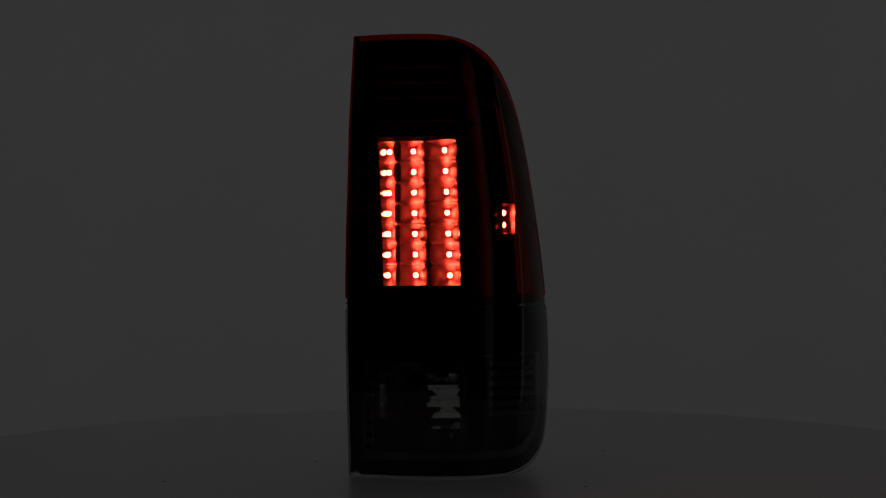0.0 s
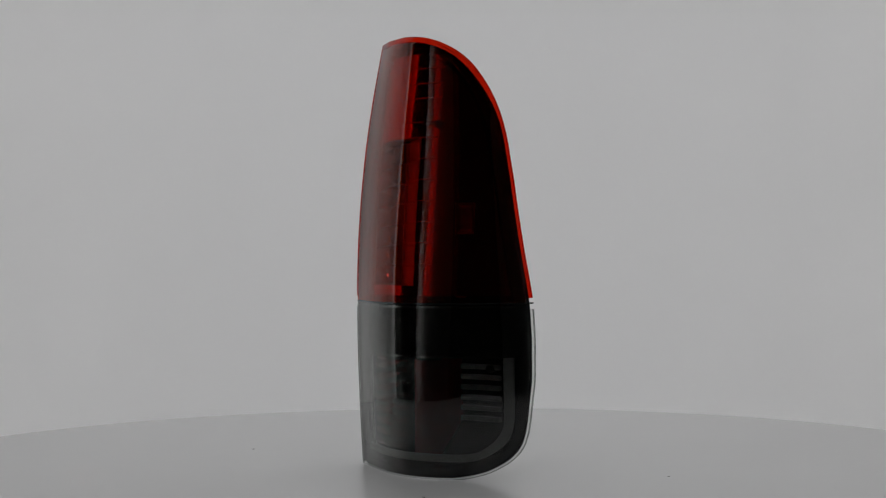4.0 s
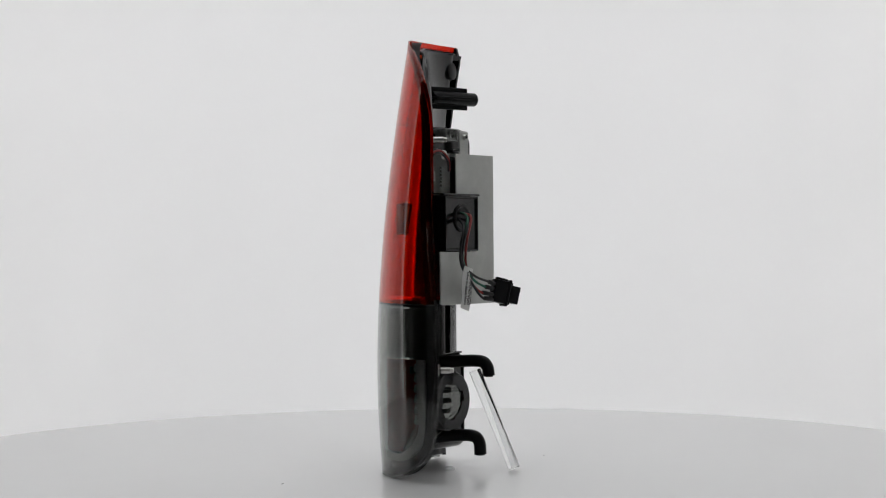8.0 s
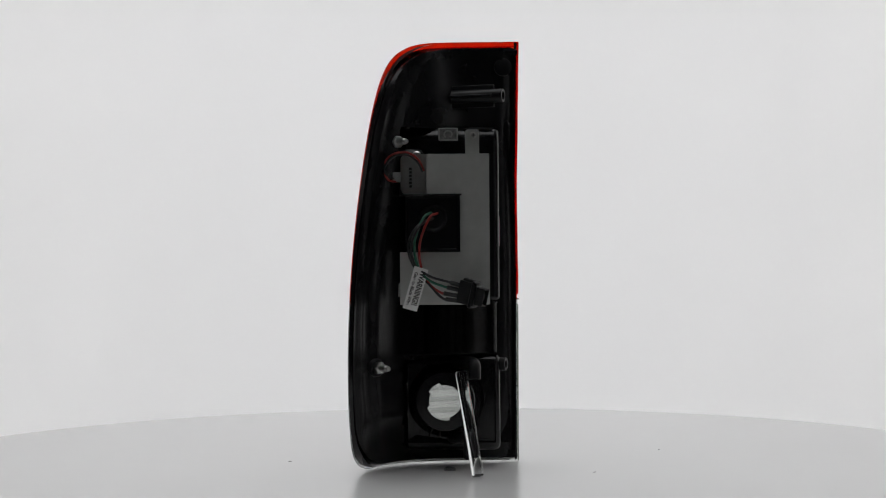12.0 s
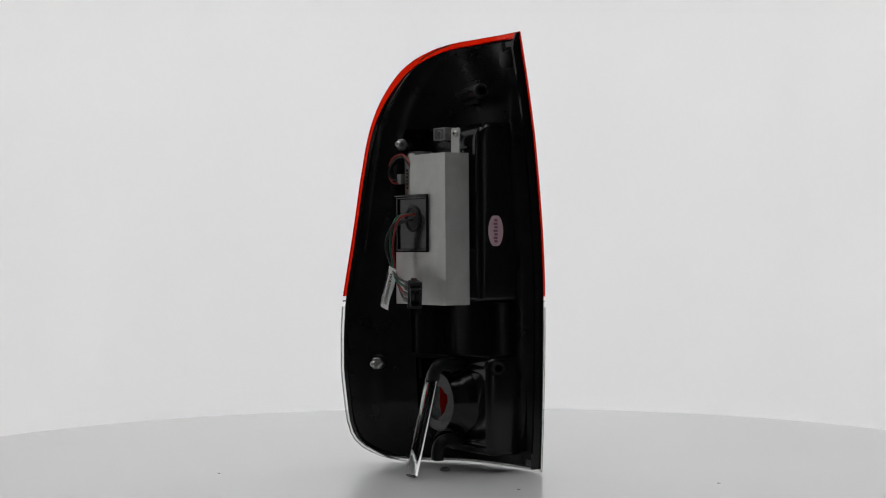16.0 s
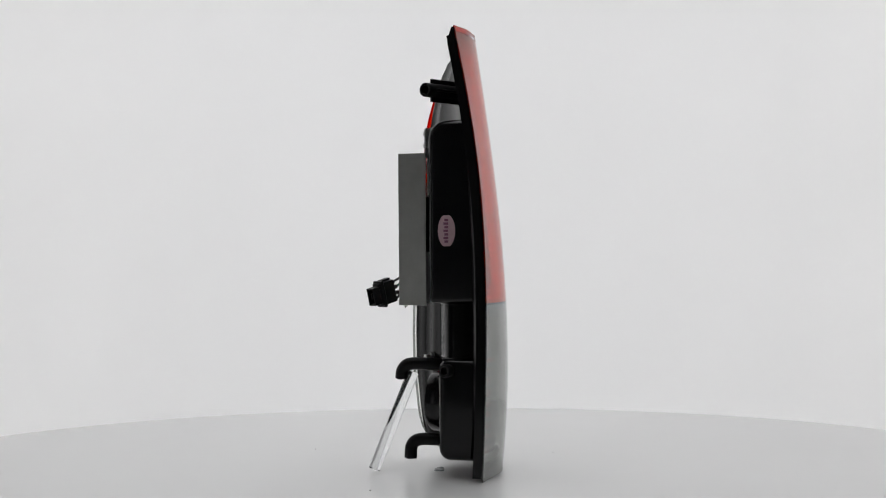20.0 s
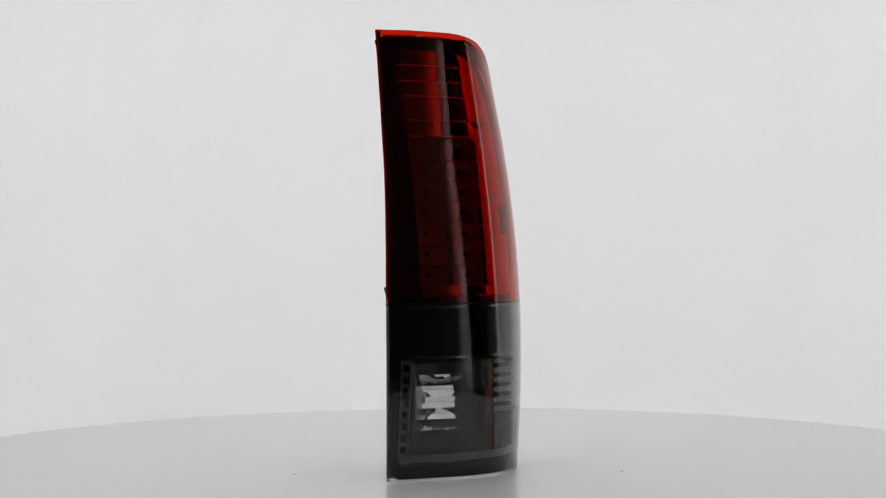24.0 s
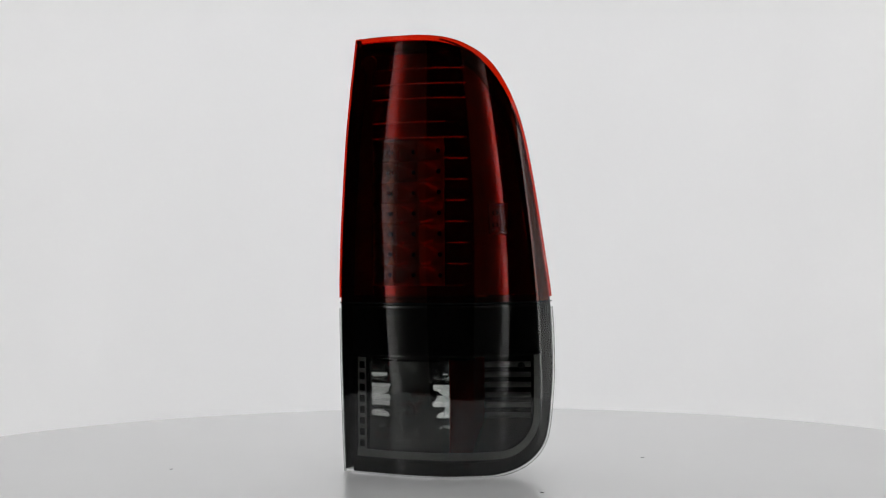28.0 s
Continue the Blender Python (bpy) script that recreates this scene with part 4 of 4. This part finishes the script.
def ballast():
    """Round aluminium bulb holder under a wire loop, with its printed label plate."""
    cx, cy = 0.0335, 0.006
    bm = bmesh.new()
    cols = []
    for k in range(13):
        x = 0.0160 + 0.0265 * k / 12
        cut = 0.0045 - math.sqrt(max(0.0045 ** 2 - max(x - 0.0380, 0) ** 2, 0))
        y = 0.0225 - 14.0 * max(x - 0.026, 0) ** 2
        cols.append([bm.verts.new((x, y, z)) for z in (0.2875 + cut, 0.3282 - cut)])
    for a, b in zip(cols, cols[1:]):
        bm.faces.new((a[0], b[0], b[1], a[1]))
    bmesh.ops.solidify(bm, geom=bm.faces[:], thickness=0.0014)
    b = part("lamp_holder", bm, ALUMINIUM, lamp, "curved aluminium holder plate with small print")
    part("holder_core", lathe([(0.0145, 0.286), (0.0148, 0.288), (0.0148, 0.330), (0.012, 0.3335)], 24, "Z", (cx, cy - 0.001, 0)), BLACK_MATT, b)
    part("screw", lathe([(0.0050, 0.0200), (0.0050, 0.0226), (0.0036, 0.024), (0.0008, 0.0244)], 14, "Y", (0.0255, 0, 0.3265)), STEEL, b)
    for k in range(6):
        z = 0.294 + 0.0036 * k
        x = cx + 0.007
        part("print_bar", box(x - 0.0100, x - 0.0074 + 0.0004 * (k % 2), 0.0226, 0.0230, z, z + 0.0024, 0), INK, b)
    part("solder_lug", box(cx + 0.0085, cx + 0.0170, cy + 0.008, cy + 0.018, 0.2995, 0.3100, 0.0012), CLIP_MILKY, b, "small clear plastic lug")
    part("red_lead", tube([(cx + 0.012, 0.022, 0.300), (cx + 0.021, 0.0275, 0.3020), (cx + 0.0262, 0.0280, 0.3150), (cx + 0.018, 0.0275, 0.3270), (cx + 0.002, 0.0262, 0.3300), (cx - 0.010, 0.0265, 0.3220), (cx - 0.0155, 0.0235, 0.3110)], 0.0011, 8, 8), WIRE_RED, b, "looped red wire")
    part("black_lead", tube([(cx + 0.012, 0.021, 0.303), (cx + 0.022, 0.0275, 0.3050), (cx + 0.0250, 0.0285, 0.3140), (cx + 0.016, 0.0270, 0.3250), (cx + 0.002, 0.0258, 0.3275), (cx - 0.009, 0.026, 0.3200), (cx - 0.0140, 0.0235, 0.3100)], 0.0010, 8, 8), WIRE_BLACK, b, "looped black wire")


ballast()


def stud(x, y, z, length=0.0185, r=0.0033, lift=0.0):
    """Stands square on the bowed shell."""
    m = pose(x, y, z, 0, 0, 39) @ pose(0, lift, 0)
    q = Vector((x, y)) - A0
    gap = max((1 - hollow(z, q.dot(UE))) * bow(q.dot(UE), z) + SHELL_N - 0.002 - q.dot(NE), 0.003)
    s = part("mounting_stud", moved(lathe([(r, -gap - lift), (r, length - 0.004), (r * 0.75, length - 0.003), (r * 0.75, length - 0.0006), (r * 0.5, length)], 14, "Y"), m), STEEL, lamp, "zinc threaded mounting stud")
    part("nut", moved(lathe([(0.0062, -0.001), (0.0066, -0.0004), (0.0066, 0.0040), (0.006, 0.0046), (r, 0.0047)], 6, "Y"), m), STEEL, s, smooth=False)
    part("boss", moved(lathe([(0.0095, -gap - lift), (0.0090, -0.0022), (0.0080, -0.0012)], 20, "Y"), m), BLACK_MATT, s)


stud(0.0493, 0.0155, 0.3410, lift=0.0045)
stud(0.0652, 0.0400, 0.1098)


def peg(x, y, z, r, length, block=True):
    """Runs slantwise across the shell; x, y, z is its open end."""
    m = pose(x, y, z, 0, 0, 72.7)
    y0, y1, x, z = -length, 0.0, 0.0, 0.0
    p = part("locating_peg", moved(lathe([(r * 0.62, y1 - 0.012), (r * 0.62, y1 - 0.0004), (r * 0.75, y1), (r * 0.95, y1), (r, y1 - 0.0008), (r, y0)], 20, "Y", (x, 0, z), cap=False), m), BLACK_MATT, lamp, "hollow black plastic locating peg")
    part("peg_bottom", moved(lathe([(r * 0.7, y1 - 0.0125), (r * 0.7, y1 - 0.011)], 16, "Y", (x, 0, z)), m), BLACK, p)
    if block:
        part("peg_rib", moved(merge(box(x - 0.0012, x + 0.0012, y0, y1 - 0.010, z - r - 0.0045, z + r + 0.0045, 0.0004, 1), box(x - r - 0.003, x + r + 0.003, y0, y1 - 0.010, z - 0.0012, z + 0.0012, 0.0004, 1)), m), BLACK_MATT, p)


peg(-0.0643, -0.0052, 0.3905, 0.0072, 0.056)
peg(-0.0655, -0.0235, 0.1085, 0.0068, 0.022, False)


def elbow(z_top, z_end, x, y0, y1):
    e = part("vent_elbow", tube([(x + 0.018, y0, z_top - 0.002), (x + 0.006, (y0 + y1) / 2 - 0.004, z_top), (x, y1 - 0.009, z_top), (x - 0.001, y1 - 0.0015, z_top - 0.006), (x - 0.001, y1, z_end)], 0.0065, 16, 7), BLACK_MATT, lamp, "black rubber vent elbow bent downwards")
    part("bore", lathe([(0.0045, z_end - 0.0008), (0.0045, z_end + 0.002)], 14, "Z", (x - 0.001, y1, 0)), BLACK, e)


elbow(0.1125, 0.0975, -0.0315, -0.016, 0.0345)
elbow(0.0345, 0.0155, -0.0262, -0.016, 0.0270)


def small_back_parts():
    # a thin clear tile with a raised rim and a curled catch
    clip = part("clear_clip", slab(rounded(-0.0168, 0.0034, 0.3430, 0.3560, 0.0014), -0.0100, 0.0068), CLIP_TILE, lamp, "small clear plastic clip on the back", smooth=False)
    for x0, x1, z0, z1 in ((-0.0168, -0.0152, 0.3430, 0.3560), (0.0018, 0.0034, 0.3430, 0.3560), (-0.0152, 0.0018, 0.3430, 0.3443), (-0.0152, 0.0018, 0.3547, 0.3560)):
        part("clip_rim", box(x0, x1, 0.0066, 0.0086, z0, z1, 0.0004, 1), CLIP_MILKY, clip)
    part("clip_catch", tube([(-0.0066 + 0.0040 * math.cos(radians(a)), 0.0078, 0.3494 + 0.0036 * math.sin(radians(a))) for a in range(-60, 241, 30)], 0.0008, 6, 3), CLIP_MILKY, clip)
    part("clear_tab", box(0.0445, 0.0505, 0.0, 0.010, 0.181, 0.196, 0.0012), CLIP_MILKY, lamp, "small clear plastic tab beside the cover")
    # pink oval sticker on the chamber's inner wall
    bm = bmesh.new()
    n = 36
    x = BOX_X0 - 0.0022
    front = [bm.verts.new((x - 0.0003, -0.0253 + 0.0092 * math.cos(2 * math.pi * k / n), 0.2487 + max(min(0.0167 * math.sin(2 * math.pi * k / n), 0.0155), -0.0155))) for k in range(n)]
    back = [bm.verts.new((x + 0.0003, v.co.y, v.co.z)) for v in front]
    bm.faces.new(front)
    bm.faces.new(back[::-1])
    for k in range(n):
        bm.faces.new((front[k], back[k], back[(k + 1) % n], front[(k + 1) % n]))
    st = part("oval_sticker", bm, PINK, lamp, "pink oval paper sticker with small print", smooth=False)
    for k in range(7):
        z = 0.2487 + 0.0036 * (k - 3)
        part("print_bar", box(x - 0.0006, x - 0.00035, -0.0272, -0.0232 + 0.001 * (k % 2), z - 0.0012, z + 0.0012, 0), PINK_INK, st)
    # round dimple and hinge ribs moulded in the shell
    d = Vector((-0.0645, -0.0358, 0.4235))
    part("moulded_disc", moved(lathe([(0.0095, -0.006), (0.0095, 0.0006), (0.0088, 0.0010)], 24, "Y"), pose(d.x, d.y, d.z, 0, 0, 6)), BLACK_MATT, lamp)
    # steps where the chambers meet the shell
    part("shelf_rib", box(BOX_X0 + 0.001, BOX_X1 - 0.001, -0.040, -0.018, 0.1185, 0.1205, 0.0005, 1), BLACK, lamp)


small_back_parts()


# ---------------------------------------------------------------- beside the lamp
def rod():
    top, foot = Vector((-0.0188, 0.0265, 0.1040)), Vector((-0.0355, 0.0640, 0.0034))
    way = (top - foot)
    m = Matrix.Translation(foot) @ way.to_track_quat("Z", "Y").to_matrix().to_4x4()
    L = way.length
    b = lathe([(0.0055, -0.0005), (0.0061, 0.0002), (0.0061, L - 0.0006), (0.0055, L)], 28, "Z")
    ob = link("acrylic_rod", moved(b, m), ACRYLIC)
    return tagged(ob, "clear acrylic rod propping up the tail light", "rod")


prop = rod()


def droplet():
    bm = bmesh.new()
    bmesh.ops.create_icosphere(bm, subdivisions=3, radius=0.0065)
    for v in bm.verts:
        v.co = (v.co.x * 1.0, v.co.y * 0.8, max(v.co.z * 0.55, -0.0004) + 0.0006)
        v.co += 0.0006 * noise.noise_vector(v.co * 180)
        v.co.z = max(v.co.z, 0.0002)
    return tagged(link("glue_blob", moved(bm, pose(-0.006, 0.003, 0))  , CLIP_CLEAR), "small clear blob of glue on the turntable", "glue")


blob = droplet()


# ---------------------------------------------------------------- what moves
def motions():
    turn = [(float(t), pose(0, 0, 0, 0, 0, START - TURN * t)) for t in range(29)]
    for thing in (lamp, prop, blob, table):
        walk(thing, turn)
    # dimming imitated by motion: every emitter, still glowing, sinks into its deep socket and turns its face away at
    # the bottom
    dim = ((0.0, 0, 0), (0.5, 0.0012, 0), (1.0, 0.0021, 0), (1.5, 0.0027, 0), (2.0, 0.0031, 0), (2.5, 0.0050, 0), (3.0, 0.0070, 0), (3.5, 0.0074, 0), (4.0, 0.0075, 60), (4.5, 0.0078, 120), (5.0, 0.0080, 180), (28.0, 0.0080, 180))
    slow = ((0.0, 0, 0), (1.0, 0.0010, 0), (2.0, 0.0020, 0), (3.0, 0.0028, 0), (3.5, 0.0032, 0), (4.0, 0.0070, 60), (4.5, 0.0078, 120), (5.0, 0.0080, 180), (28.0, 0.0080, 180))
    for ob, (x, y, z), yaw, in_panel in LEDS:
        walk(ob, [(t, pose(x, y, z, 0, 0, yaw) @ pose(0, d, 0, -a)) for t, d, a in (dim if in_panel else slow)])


motions()
